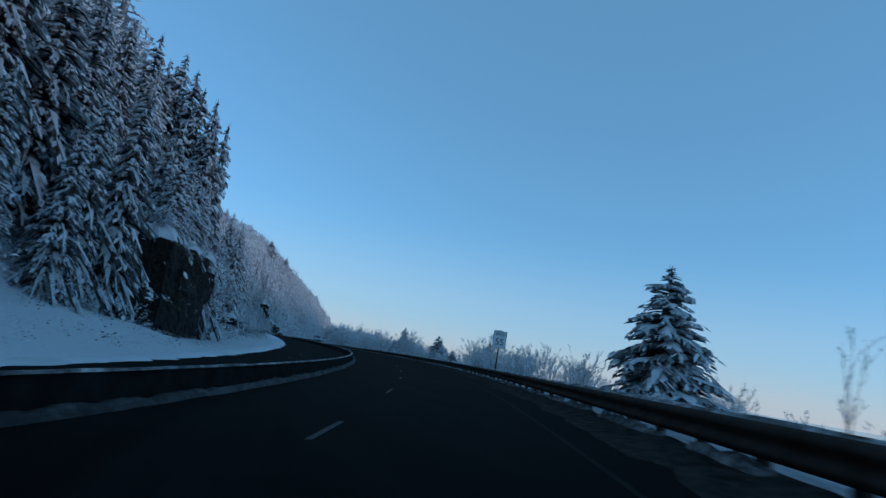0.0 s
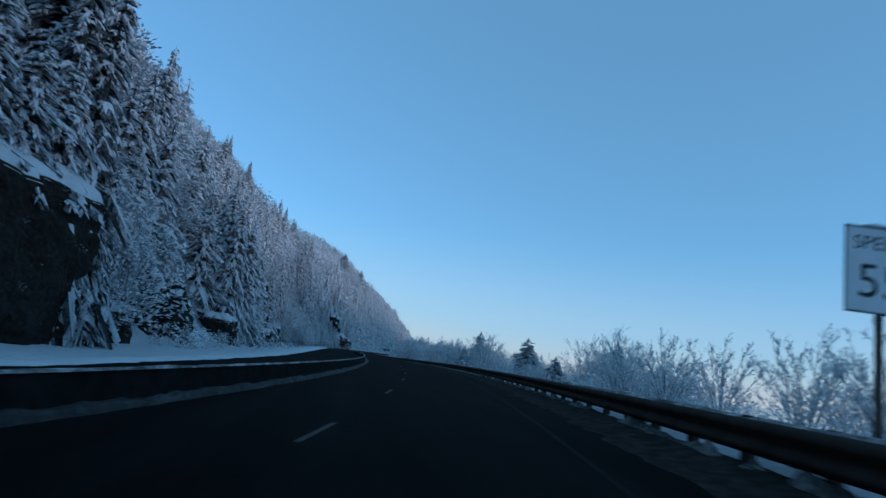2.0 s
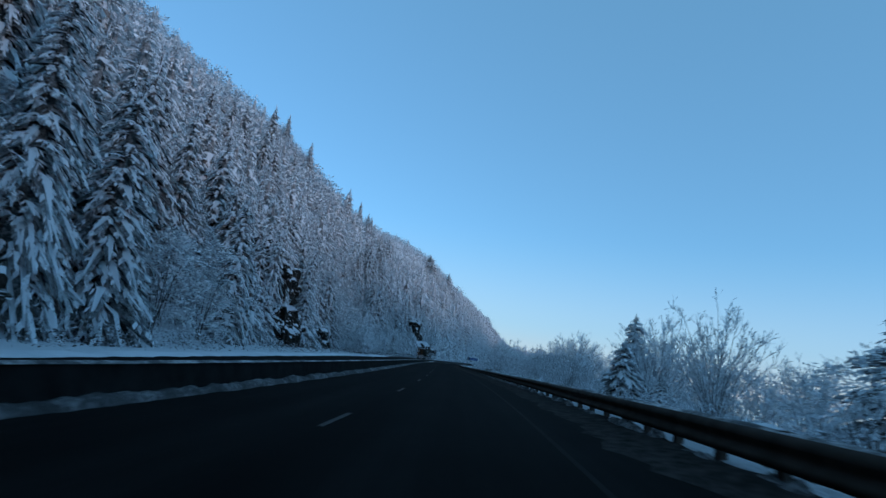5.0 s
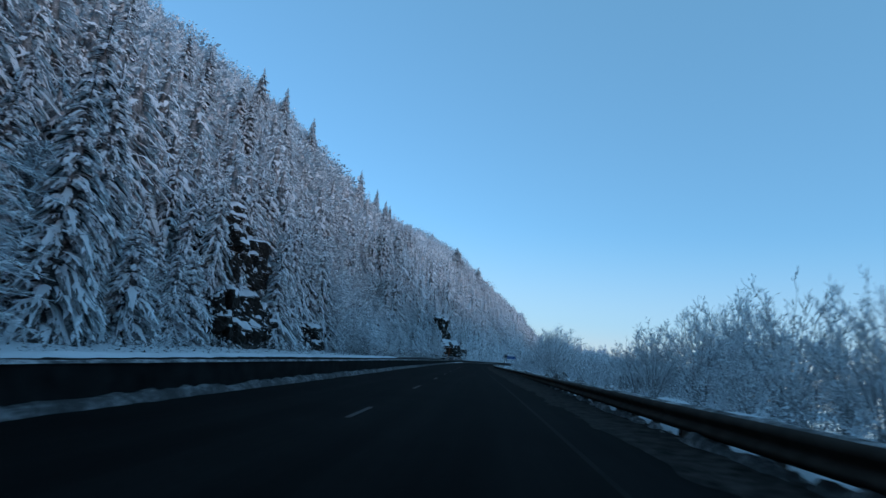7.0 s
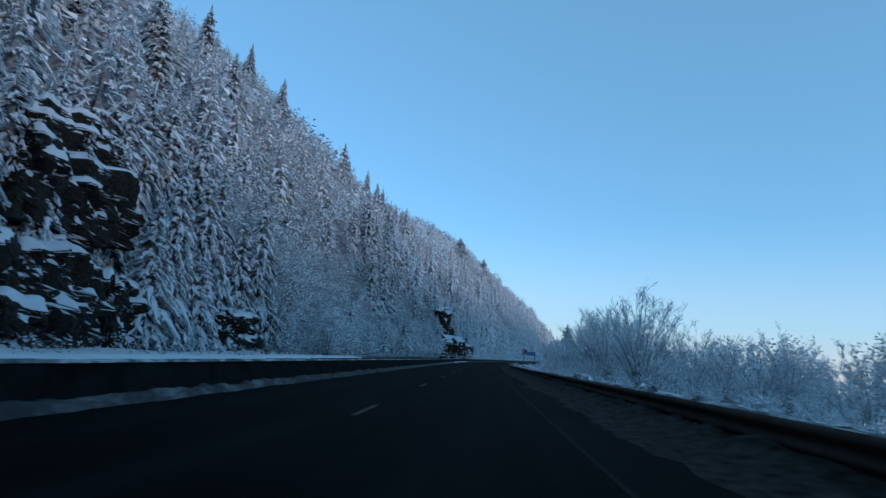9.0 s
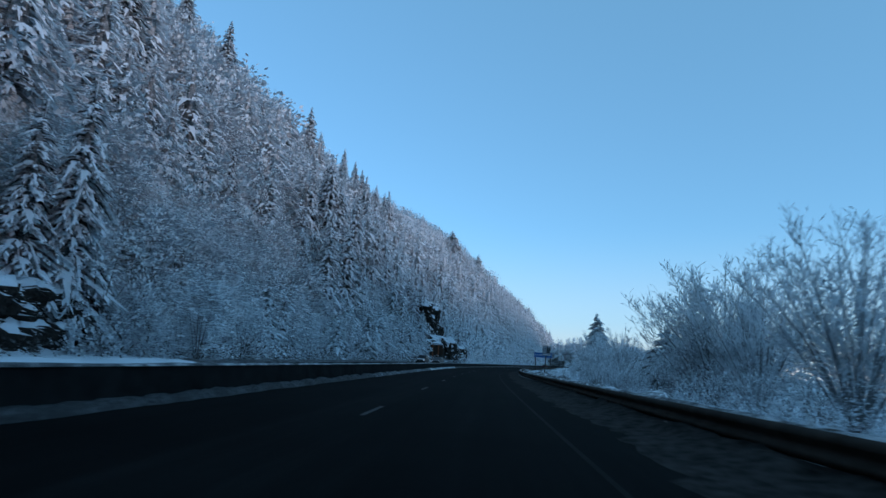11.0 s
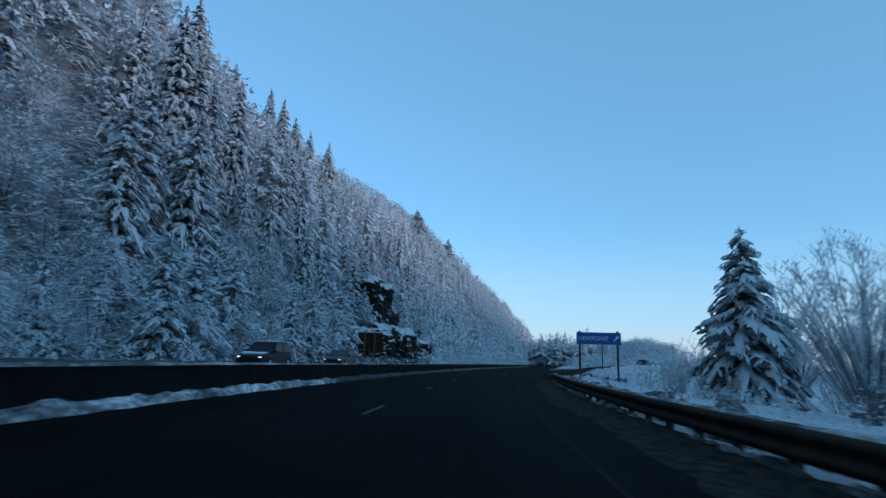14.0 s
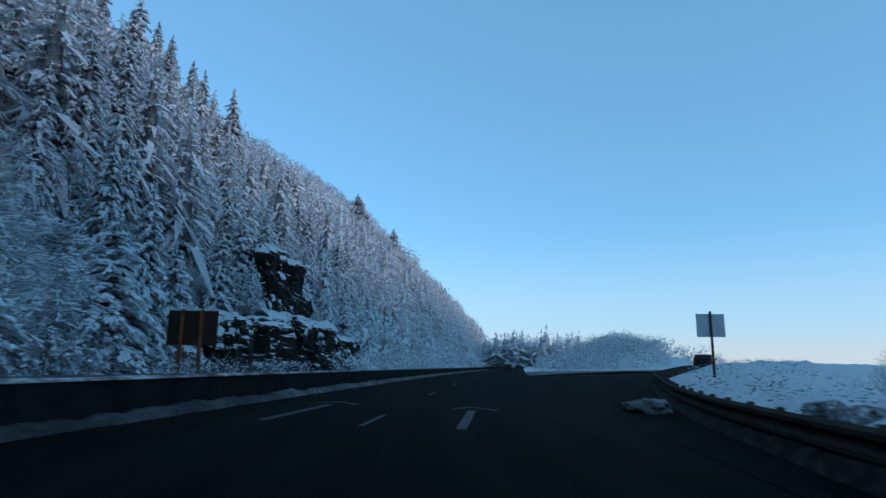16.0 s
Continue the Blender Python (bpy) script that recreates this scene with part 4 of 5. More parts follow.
# frosted brush and dead grass in the snow behind the rail
BV, BF, bn = [], [], 0
tuft = puff_crown(1.0, 0.75, 40, 140, 1.9, 12)[:2]
for k in range(1500):
    s, u = rng.uniform(12, 395), 5.2 + abs(rng.normal(0, 7.5))
    if u > 30:
        continue
    x, y, z = place(s, u, ground_rise(s, u))
    kz = rng.uniform(0.35, 1.1) * (1.0 if u > 8 else 0.5)
    m = np.array(pose(0, 0, 0, 0, 0, rng.uniform(0, 360)).to_3x3()) * kz
    BV.append(tuft[0] @ m.T + np.array([x, y, z - 0.1]))
    BF.append(tuft[1] + bn)
    bn += len(tuft[0])
for k in range(260):
    s = rng.uniform(398, 470)
    u = float(ramp_edge(s)) + rng.uniform(1.5, 26)
    x, y, z = place(s, u, ground_rise(s, u))
    m = np.array(pose(0, 0, 0, 0, 0, rng.uniform(0, 360)).to_3x3()) * rng.uniform(0.2, 0.6)
    BV.append(tuft[0] @ m.T + np.array([x, y, z - 0.05]))
    BF.append(tuft[1] + bn)
    bn += len(tuft[0])
DV, DF, dn = [], [], 0
stalks = puff_crown(1.0, 0.9, 16, 150, 2.6, 8)[:2]
for k in range(150):
    s = rng.uniform(402, 462)
    u = float(ramp_edge(s)) + 1.2 + abs(rng.normal(0, 6))
    x, y, z = place(s, u, ground_rise(s, u))
    m = np.array(pose(0, 0, 0, 0, 0, rng.uniform(0, 360)).to_3x3()) @ np.diag([1.3, 1.3, 0.6]) * rng.uniform(0.25, 0.8)
    DV.append(stalks[0] @ m.T + np.array([x, y, z - 0.08]))
    DF.append(stalks[1] + dn)
    dn += len(stalks[0])
for s, u, kz in ((402, 9.6, 0.85), (401, 9.9, 0.6), (405, 8.6, 0.5), (398.5, 9.4, 0.5), (396.5, 11.0, 0.5), (409, 9.5, 0.5), (413, 10.5, 0.45), (395, 12.5, 0.5)):
    x, y, z = place(s, u, ground_rise(s, u))
    m = np.array(pose(0, 0, 0, 0, 0, 90 * u).to_3x3()) @ np.diag([1.1, 1.1, 0.8]) * kz
    for lift in (-0.1, 0.05):
        DV.append(stalks[0] @ m.T + np.array([x, y, z + lift]))
        DF.append(stalks[1] + dn)
        dn += len(stalks[0])
for k in range(1200):
    if k < 200:
        s, u = rng.uniform(8, 72), -21.0 - abs(rng.normal(0, 5.0))
        kz = rng.uniform(0.25, 0.9)
    elif k < 560:
        s = rng.uniform(140, 322)
        u = rng.uniform(float(np.interp(s, *TOE)) - 1.0, -21.5)
        kz = rng.uniform(0.4, 1.5)
    else:
        # below the slope's trees the dark stalks also stand in for canopy shade
        s, u = rng.uniform(320, 470), rng.uniform(-37, -24.0)
        kz = rng.uniform(0.7, 2.1)
    if u < float(np.interp(s, *TOE)) - 2:
        continue
    x, y, z = place(s, u, ground_rise(s, u))
    m = np.array(pose(0, 0, 0, 0, 0, rng.uniform(0, 360)).to_3x3()) * kz
    if k % 4 == 0 or k >= 200 and k % 3:
        DV.append(stalks[0] @ m.T + np.array([x, y, z - 0.1]))
        DF.append(stalks[1] + dn)
        dn += len(stalks[0])
    else:
        BV.append(tuft[0] @ m.T + np.array([x, y, z - 0.1]))
        BF.append(tuft[1] + bn)
        bn += len(tuft[0])
for k in range(1300):
    s = rng.uniform(40, 560)
    u = float(np.interp(s, *TOE)) + rng.normal(-1.0, 2.6)
    if u > -21 or any(a0 < s < a1 and u < c0 for a0, a1, c0, c1 in ROCK_SPANS):
        continue
    x, y, z = place(s, u, ground_rise(s, u))
    m = np.array(pose(0, 0, 0, 0, 0, rng.uniform(0, 360)).to_3x3()) * rng.uniform(0.6, 2.4)
    BV.append(tuft[0] @ m.T + np.array([x, y, z - 0.1]))
    BF.append(tuft[1] + bn)
    bn += len(tuft[0])
tagged(part("brush_and_shade", (np.concatenate(DV), np.concatenate(DF)), BARK), "dark dead brush in the roadside snow, and dark stalks as shade under trees", "brush", kind="stuff")
tagged(part("frosted_brush", (np.concatenate(BV), np.concatenate(BF)), RIME), "frosted brush and dead grass poking through roadside snow", "brush", kind="stuff")

# tall conifers that break the skyline
TALL = [(-29.8, 128.8, 26), (-92.4, 441.7, 20), (-61.4, 309.4, 27), (-60.5, 329.7, 25), (-50.1, 259.8, 27), (-77.7, 446.6, 22), (-62.5, 372.6, 27), (-60.9, 297.5, 27), (-29.3, 229.5, 29), (-78.8, 381.9, 28), (-52.5, 320.8, 28), (-74.9, 553.0, 22), (-59.4, 489.2, 28), (-55.7, 559.4, 26), (-19.5, 417.0, 28), (-46.1, 595.4, 24), (-67.3, 574.3, 26), (-58.4, 584.3, 24), (-26.8, 429.3, 29), (-22.4, 409.2, 27), (-20.6, 402.3, 26), (-14.8, 571.0, 27), (-58.0, 565.3, 28), (-32.2, 491.7, 28), (-36.1, 552.5, 24), (-23.1, 589.3, 26), (-4.7, 595.3, 22)]
for k, (x, y, height) in enumerate(TALL):
    put_tree("conifer", (1, 3, 0)[k % 3], x, y, surface(x, y) - 0.5, height, 77 * k, "very tall conifer rising above its neighbours on the slope", "hillside conifers", 1.25)

for k, (x, y, top, w) in enumerate([(-17.0, 772.0, 114.0, 1.9), (-14.5, 771.0, 110.0, 1.7), (6.1, 824.2, 103.0, 1.6)]):
    put_tree("conifer", 2, x, y, surface(x, y) - 3.0, top - surface(x, y) + 3.0, 77 * k, "lone conifer standing clear on the far ridge line", "hillside conifers", w)
for k, (x, y, top) in enumerate([(-23.5, 106.1, 48.0), (-24.6, 92.5, 44.0), (-18.5, 102.0, 41.0), (-20.8, 105.0, 45.0), (-24.0, 99.0, 43.0), (-26.0, 84.0, 41.0)]):
    put_tree("conifer", 6, x, y, surface(x, y) - 0.5, top - surface(x, y), 53 * k, "very tall conifer rising above its neighbours on the slope", "hillside conifers", 1.15)

# great firs standing out of the frosted wood: x, y, height
for k, (x, y, height) in enumerate([(-38.1, 381.0, 17.0), (-38.5, 395.7, 16.0), (-32.7, 421.3, 24.1), (-29.7, 428.4, 33.5), (-24.2, 441.8, 32.0), (-27.0, 436.0, 25.0), (-33.0, 434.0, 27.0), (-35.7, 500.8, 33.0), (-43.5, 557.8, 31.0), (-39.3, 573.4, 33.0), (-10.9, 570.4, 28.0), (-21.0, 462.0, 26.0), (-24.5, 478.0, 27.0)]):
    put_tree("conifer", (3, 1)[k % 2], x, y, surface(x, y) - 0.5, height, 61 * k, "great snow-laden fir standing out of the frosted wood", "hillside conifers", 1.1)

for k, (x, y, height) in enumerate([(-10.8, 102.4, 18.0), (-13.4, 101.2, 36.0), (-16.0, 101.5, 37.0), (-14.8, 98.6, 34.0)]):
    put_tree("conifer", 6, x, y, surface(x, y) - 0.5, height, 61 * k, "snow-laden conifer crowding the corner of the cliff", "hillside conifers", 0.95 if height < 20 else 0.9)
for k, (x, y, foot, height) in enumerate([(-13.6, 97.0, 9.6, 13.0), (-14.2, 93.0, 10.6, 12.0), (-15.0, 89.0, 11.4, 12.0), (-15.5, 84.0, 11.4, 11.0)]):
    put_tree("conifer", 2, x, y, foot, height, 61 * k, "drooping conifer leaning out over the cliff's edge", "hillside conifers", 1.15)
for k, (x, y, foot, height) in enumerate([(-13.4, 95.0, 9.8, 3.4), (-13.9, 91.0, 10.6, 3.0), (-14.4, 87.0, 11.0, 3.4), (-14.8, 82.5, 11.0, 3.0), (-15.2, 79.5, 10.8, 3.6)]):
    put_tree("spray", k % 6, x, y, foot, height, 61 * k, "low frosted bush on the cliff's snowy edge", "hillside frosted trees", 1.3)
for k, (s, u, height) in enumerate([(106, -33.0, 12.0), (110, -34.0, 13.0), (114, -33.5, 14.0), (118, -35.5, 11.0), (112, -38.0, 15.0), (119, -39.0, 14.0), (107, -37.0, 16.0)]):
    x, y, z = place(s, u, ground_rise(s, u))
    put_tree("spray", k % 6, x, y, float(z) - 0.4, height, 47 * k, "leafless hillside tree thick with hoar frost", "hillside frosted trees", 1.1)

# hillside: the first rows are single trees, the rest one wood
WOOD_EDGE = [fir_crown(h, r, tiers, 8, 151 + k, dr, 0.04, 2, 3, 6, 0.1, 0.13, under=False, heart=-0.25) for k, (h, r, tiers, dr) in enumerate([(20.0, 4.6, 17, 0.9), (23.0, 4.9, 18, 1.05), (16.0, 4.4, 14, 0.85)])]
# distant trees: higher snow load and paler cores put haze into the colour
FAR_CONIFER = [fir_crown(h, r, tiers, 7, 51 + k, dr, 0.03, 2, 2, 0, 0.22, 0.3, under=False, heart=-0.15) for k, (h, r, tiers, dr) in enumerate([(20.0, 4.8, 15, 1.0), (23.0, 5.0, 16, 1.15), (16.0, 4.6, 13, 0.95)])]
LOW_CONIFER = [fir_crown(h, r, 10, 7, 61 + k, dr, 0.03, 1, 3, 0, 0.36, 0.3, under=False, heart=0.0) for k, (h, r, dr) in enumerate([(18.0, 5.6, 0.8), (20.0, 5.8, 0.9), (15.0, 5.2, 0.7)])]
NEAR_BROAD = [puff_crown(11.0, 4.6, 320, 75 + k, 0.65, 12, 1.5) for k in range(3)]
FAR_BROAD = [puff_crown(11.0, 4.6, 190, 71 + k, 0.9, 8, 1.9) for k in range(3)]
FEATHERY = [feather_crown(11.0, 4.8, 9, 7, 8, 171 + k, (0.5, 0.75, 0.4)[k], 0.09) for k in range(3)]
wood = {"conifer": [], "broad": []}
near_count = 0
k_tree = 0


def add_to_wood(key, tree, m):
    V, F, A, N = tree
    r3 = np.array(m.to_3x3())
    n = N @ (r3 / np.linalg.norm(r3, axis=0)).T
    wood[key].append((V @ r3.T + np.array(m.translation), F, A, n))


CONIFER_SHARE = ([30, 135, 142, 152, 160, 300, 315, 405, 420, 480, 500], [0.6, 0.6, -0.1, -0.1, 0.45, 0.4, 0.0, 0.0, 0.6, 0.6, 0.35])  # over the stations
rows_d = [0.0]
while rows_d[-1] < 118:
    rows_d.append(rows_d[-1] + 4.8 + 0.05 * rows_d[-1])
stations_s = list(np.arange(30, 560, 6.2)) + list(np.arange(560, 1100, 9.0))
for s0 in stations_s:
    for d0 in rows_d:
        s, d = s0 + rng.uniform(-2.2, 2.2), d0 + rng.uniform(-2.2, 2.2)
        u = float(np.interp(s, *TOE)) - d - 2.0
        if any(a0 < s < a1 and c1 < u < c0 for a0, a1, c0, c1 in ROCK_SPANS) and rng.uniform() < (0.93 if s > 102 else 1.1):
            continue
        x, y, z = place(s, u, ground_rise(s, u))
        low_share = float(np.interp(s, *CONIFER_SHARE)) if d < 20 else 0.48 if d < 45 and s > 300 else 0.24
        kindv = 0.40 + low_share + 1.0 * fbm(s, d * 1.2, 0.022, 21.0) - (0.55 if 320 < s < 445 and d < 9 else 0.0) - (0.5 if d > 60 else 0.15 if d > 40 else 0.0)
        conifer = rng.uniform() < kindv + 0.08
        grow = rng.uniform(0.55, 1.2) * (0.62 if d > 60 else 1.0)
        turn = rng.uniform(0, 360)
        if d0 < 10.5 and 25 < s < 520 and near_count < 290:
            near_count += 1
            if conifer:
                v = int(rng.integers(0, 4)) if s > 82 else 6
                put_tree("conifer", v, x, y, z - 0.4, CONIFERS[v][0] * min(grow, 1.0) * 0.95, turn, "tall dark conifer with snow-laden drooping boughs on the hillside", "hillside conifers", rng.uniform(1.0, 1.3))
            else:
                v = int(rng.integers(0, 6))
                put_tree("spray", v, x, y, z - 0.3, rng.uniform(8, 15), turn, "leafless hillside tree thick with hoar frost", "hillside frosted trees", 1.1)
        elif conifer:
            v = int(rng.integers(0, 3))
            k = grow * 1.15
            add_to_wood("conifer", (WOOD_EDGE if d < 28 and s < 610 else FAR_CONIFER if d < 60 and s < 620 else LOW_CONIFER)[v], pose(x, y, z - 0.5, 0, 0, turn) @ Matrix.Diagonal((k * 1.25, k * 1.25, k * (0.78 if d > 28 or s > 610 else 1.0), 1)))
        else:
            v = int(rng.integers(0, 3))
            add_to_wood("broad", (FAR_BROAD if d > 45 or s > 540 else NEAR_BROAD if (k_tree := k_tree + 1) % 5 > 1 else FEATHERY)[v], pose(x, y, z - 1.0, 0, 0, turn) @ Matrix.Diagonal((grow * 1.35, grow * 1.35, grow * 1.2, 1)))
for k in range(38):
    s = 306 + 3.5 * k + rng.uniform(-1.2, 1.2)
    u = -37.5 if 348 < s < 364 else rng.uniform(-33.5, -28.5)
    if s < 321:
        continue
    x, y, z = place(s, u, ground_rise(s, u))
    if k % 5 in (1, 3) and s > 340:
        v = (2, 0)[k % 2]
        put_tree("conifer", v, x, y, z - 0.6, rng.uniform(9, 15), 53 * k, "drooping conifer heavy with snow at the foot of the slope", "hillside conifers", 1.5)
    else:
        put_tree("spray", 3 + k % 3 if k % 4 else k % 3, x, y, z - 0.5, rng.uniform(6.5, 11.5), 53 * k, "leafless hillside tree thick with hoar frost", "hillside frosted trees", 1.15)
for k in range(26):
    s, u = rng.uniform(535, 585), rng.uniform(-47, -37)
    x, y, z = place(s, u, ground_rise(s, u))
    if k % 2 and s > 535:
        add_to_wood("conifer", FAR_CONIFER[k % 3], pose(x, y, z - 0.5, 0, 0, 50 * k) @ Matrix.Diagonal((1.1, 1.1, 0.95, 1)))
    else:
        g2 = rng.uniform(0.9, 1.4)
        add_to_wood("broad", FAR_BROAD[k % 3], pose(x, y, z - 0.5, 0, 0, 50 * k) @ Matrix.Diagonal((g2, g2, g2, 1)))
for k in range(24):
    s = 496 + 4.0 * k
    u = float(np.interp(s, [500, 548, 590], [-30.0, -25.5, -23.5])) + rng.uniform(-1, 1)
    x, y, z = place(s, u, ground_rise(s, u))
    g2 = rng.uniform(0.2, 0.55)
    add_to_wood("broad", FAR_BROAD[k % 3], pose(x, y, z - 0.3, 0, 0, 50 * k) @ Matrix.Diagonal((1.4 * g2, 1.4 * g2, g2, 1)))
for k in range(150):
    s, u = rng.uniform(540, 660), rng.uniform(9, 42)
    x, y, z = place(s, u, ground_rise(s, u))
    g2 = rng.uniform(0.22, 0.45)
    add_to_wood("broad", FAR_BROAD[k % 3], pose(x, y, z - 0.8, 0, 0, 50 * k) @ Matrix.Diagonal((1.3 * g2, 1.3 * g2, g2, 1)))
for k in range(12):
    s, u = 118 + 2.4 * k, rng.uniform(-30.5, -27.5)
    x, y, z = place(s, u, ground_rise(s, u))
    g2 = rng.uniform(0.12, 0.3)
    add_to_wood("broad", FAR_BROAD[k % 3], pose(x, y, z - 0.3, 0, 0, 50 * k) @ Matrix.Diagonal((1.3 * g2, 1.3 * g2, g2, 1)))
for k in range(6):
    s, u = 316 + 2.2 * k, rng.uniform(-38.5, -36.5)
    x, y, z = place(s, u, ground_rise(s, u))
    g2 = rng.uniform(0.25, 0.5)
    add_to_wood("broad", FAR_BROAD[k % 3], pose(x, y, z - 0.3, 0, 0, 50 * k) @ Matrix.Diagonal((1.2 * g2, 1.2 * g2, g2, 1)))
# the wooded knoll and the far bank ahead
for k in range(300):
    s, u = rng.normal(635, 48), rng.normal(46, 17)
    if u < 18 or u > 72 or not 575 < s < 720:
        continue
    x, y, z = place(s, u, ground_rise(s, u))
    g2 = rng.uniform(0.5, 0.8)
    add_to_wood("broad", NEAR_BROAD[k % 3], pose(x, y, z - 3.0, 0, 0, 50 * k) @ Matrix.Diagonal((g2, g2, g2, 1)))
for k in range(190):
    s, u = rng.uniform(860, 1050), rng.uniform(-30, 52)
    x, y, z = place(s, u, 0.0)
    g2 = rng.uniform(1.0, 1.9)
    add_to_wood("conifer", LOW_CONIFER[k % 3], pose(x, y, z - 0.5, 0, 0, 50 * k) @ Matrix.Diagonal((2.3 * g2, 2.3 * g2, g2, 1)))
for key, mat, nm, lab in (("conifer", NEEDLES, "conifer_wood", "dense snow-laden conifers covering the steep hillside"), ("broad", FROST, "frosted_wood", "frost-white leafless trees filling the hillside")):
    base = np.cumsum([0] + [len(w[0]) for w in wood[key][:-1]])
    wd = (np.concatenate([w[0] for w in wood[key]]), np.concatenate([w[1] + k for w, k in zip(wood[key], base)]), np.concatenate([w[2] for w in wood[key]]) if key == "conifer" else None, np.concatenate([w[3] for w in wood[key]]))
    tagged(part(nm, wd, mat), lab, "trees", kind="stuff")

# ---- rock outcrops ----


g_rock = random.Random(5)
sprig = puff_crown(1.0, 0.7, 18, 141, 2.2, 6, 1.2)[:2]
LEDGE_BRUSH = []  # frosted tufts that grow on the ledges


def rock(x, y, z, sx, sy, sz, turn, seed, ledge=0.85, blocky=1.0, label="dark wet basalt outcrop with snow on its ledges"):
    """A broken outcrop: angular blocks at two sizes, set back in uneven slanting ledges on which snow lies."""
    bm = bmesh.new()
    bmesh.ops.create_cube(bm, size=2.0)
    bmesh.ops.subdivide_edges(bm, edges=bm.edges[:], cuts=31 if sy > 7 else 23, use_grid_fill=True)
    for v in bm.verts:
        c = v.co.copy()
        r = c.lerp(c.normalized() * 1.15, 0.22)
        p = Vector((r.x * sx, r.y * sy, r.z * sz))
        q = Vector((p.x * 0.16 + seed * 3.1, p.y * 0.16, p.z * 0.12))
        big = noise.fractal(q, 1.0, 2.0, 3)
        fine = noise.fractal(q * 5.0, 0.8, 2.0, 4)
        tall = p.z * 0.23 + 0.035 * p.y + 0.8 * noise.noise(Vector((p.x * 0.11, p.y * 0.13, seed + 0.12 * p.z)))
        fr = tall - math.floor(tall)
        rise = max(0.0, min(1.0, (fr - 0.55) / 0.4))
        back = ledge * 2.0 * (math.floor(tall) + rise * rise * (3 - 2 * rise)) * (0.75 + 0.5 * noise.noise(Vector((p.y * 0.12, seed, 4.0))))
        k = 1.3 * blocky ** 0.5 * big + 0.5 * blocky ** 0.5 * fine - back - 1.25 * max(0.0, p.z - 0.66 * sz)  # the crest leans back under its snow
        for size, push in ((0.30, 1.1 * blocky), (0.75, 0.4 * blocky)):
            d, near = noise.voronoi(Vector((p.x * size + seed, p.y * size, p.z * size * 0.7)))
            k += push * noise.cell(near[0] * 9.0) - (0.45 * push if d[1] - d[0] < 0.07 else 0.0)
        v.co = p + Vector((c.x, c.y, 0.3 * c.z)).normalized() * k * min(1.0, sz / 5.0)
    bm.normal_update()
    top = {f for f in bm.faces if f.normal.z > 0.36 and f.calc_center_median().z > -0.75 * sz}
    kept = []  # only patches of some size hold snow
    while top:
        patch, edge_faces = [], [top.pop()]
        while edge_faces:
            f = edge_faces.pop()
            patch.append(f)
            for e in f.edges:
                for g in e.link_faces:
                    if g in top:
                        top.discard(g)
                        edge_faces.append(g)
        if len(patch) > 3:
            kept += patch
    bm2 = bmesh.new()
    made = {}
    for f in kept:
        for v in f.verts:
            if v.index not in made:
                made[v.index] = bm2.verts.new(v.co)
    for f in kept:
        bm2.faces.new([made[v.index] for v in f.verts])
    rim = {v for e in bm2.edges if len(e.link_faces) == 1 for v in e.verts}
    for v in bm2.verts:
        v.co.z += -0.15 if v in rim else 0.28 + 0.4 * abs(noise.noise(v.co * 0.6))
    ob = part("rock_outcrop", bm, ROCK)
    ob.matrix_basis = pose(x, y, z, 0, 0, turn)
    m = np.array(pose(x, y, z, 0, 0, turn))
    faces = [f for f in ob.data.polygons if f.normal.z > 0.02 and f.center.z > -0.8 * sz]
    for f in g_rock.sample(faces, int(min(len(faces), (0.11 if ledge > 0.2 else 0.035) * len(faces) + 8))):
        kz = g_rock.uniform(0.25, 0.85)
        turn_m = np.array(pose(0, 0, 0, 0, 0, g_rock.uniform(0, 360)).to_3x3()) * kz
        LEDGE_BRUSH.append(sprig[0] @ turn_m.T + m[:3, :3] @ np.array(f.center) + m[:3, 3] - np.array([0, 0, 0.15]))
    if len(bm2.faces) > 2:
        part("snow_cap", bm2, SNOW, ob, "smooth snow lying on the ledges", smooth=True)
    else:
        bm2.free()
    return tagged(ob, label, "rock", "roadside rock outcrops")


rock(-15.9, 88.6, 4.3, 4.8, 11.6, 8.6, -8, 1, 0.03, 0.3, "tall sheer face of wet black basalt beside the road")
rock(-12.6, 109.5, -0.6, 2.2, 4.0, 2.8, 4, 2, 0.25)
rock(-17.5, 70.0, 0.5, 4.0, 6.0, 4.0, 0, 3)
rock(-14.2, 126.5, 2.6, 3.8, 7.0, 6.0, -3, 4, 0.5)
rock(-10.2, 150.0, 0.4, 2.4, 4.6, 3.0, -4, 5, 0.6)
rock(-23.0, 262.0, 3.6, 3.8, 8.0, 6.0, 0, 6)
rock(-22.6, 275.0, 2.4, 3.0, 5.0, 4.6, 4, 13)
rock(-27.5, 270.0, 15.0, 3.6, 9.0, 5.0, 0, 7)
rock(-23.8, 310.0, 1.0, 3.2, 9.0, 4.2, 3, 8, 0.5)
rock(-34.0, 277.0, 23.0, 4.0, 7.0, 4.0, 0, 9)
# the low road cut beyond the oncoming lanes, and the cliff above it: station, offset, half depth, half length, foot, top, ledge, seed
for s, u, sx, sy, foot, top, lg, sd in ((481, -40.6, 3.4, 14.0, -1.5, 8.6, 0.1, 11), (504, -40.4, 3.4, 13.0, -1.5, 10.0, 0.12, 14), (524, -40.2, 3.2, 11.0, -1.5, 7.6, 0.25, 12), (508, -50.0, 4.5, 11.5, 2.0, 27.0, 0.4, 18)):
    x, y, z = place(s, u)
    rock(float(x), float(y), float(z) + (top + foot) / 2, sx, sy, (top - foot) / 2, heading(s) + 2, sd, lg)
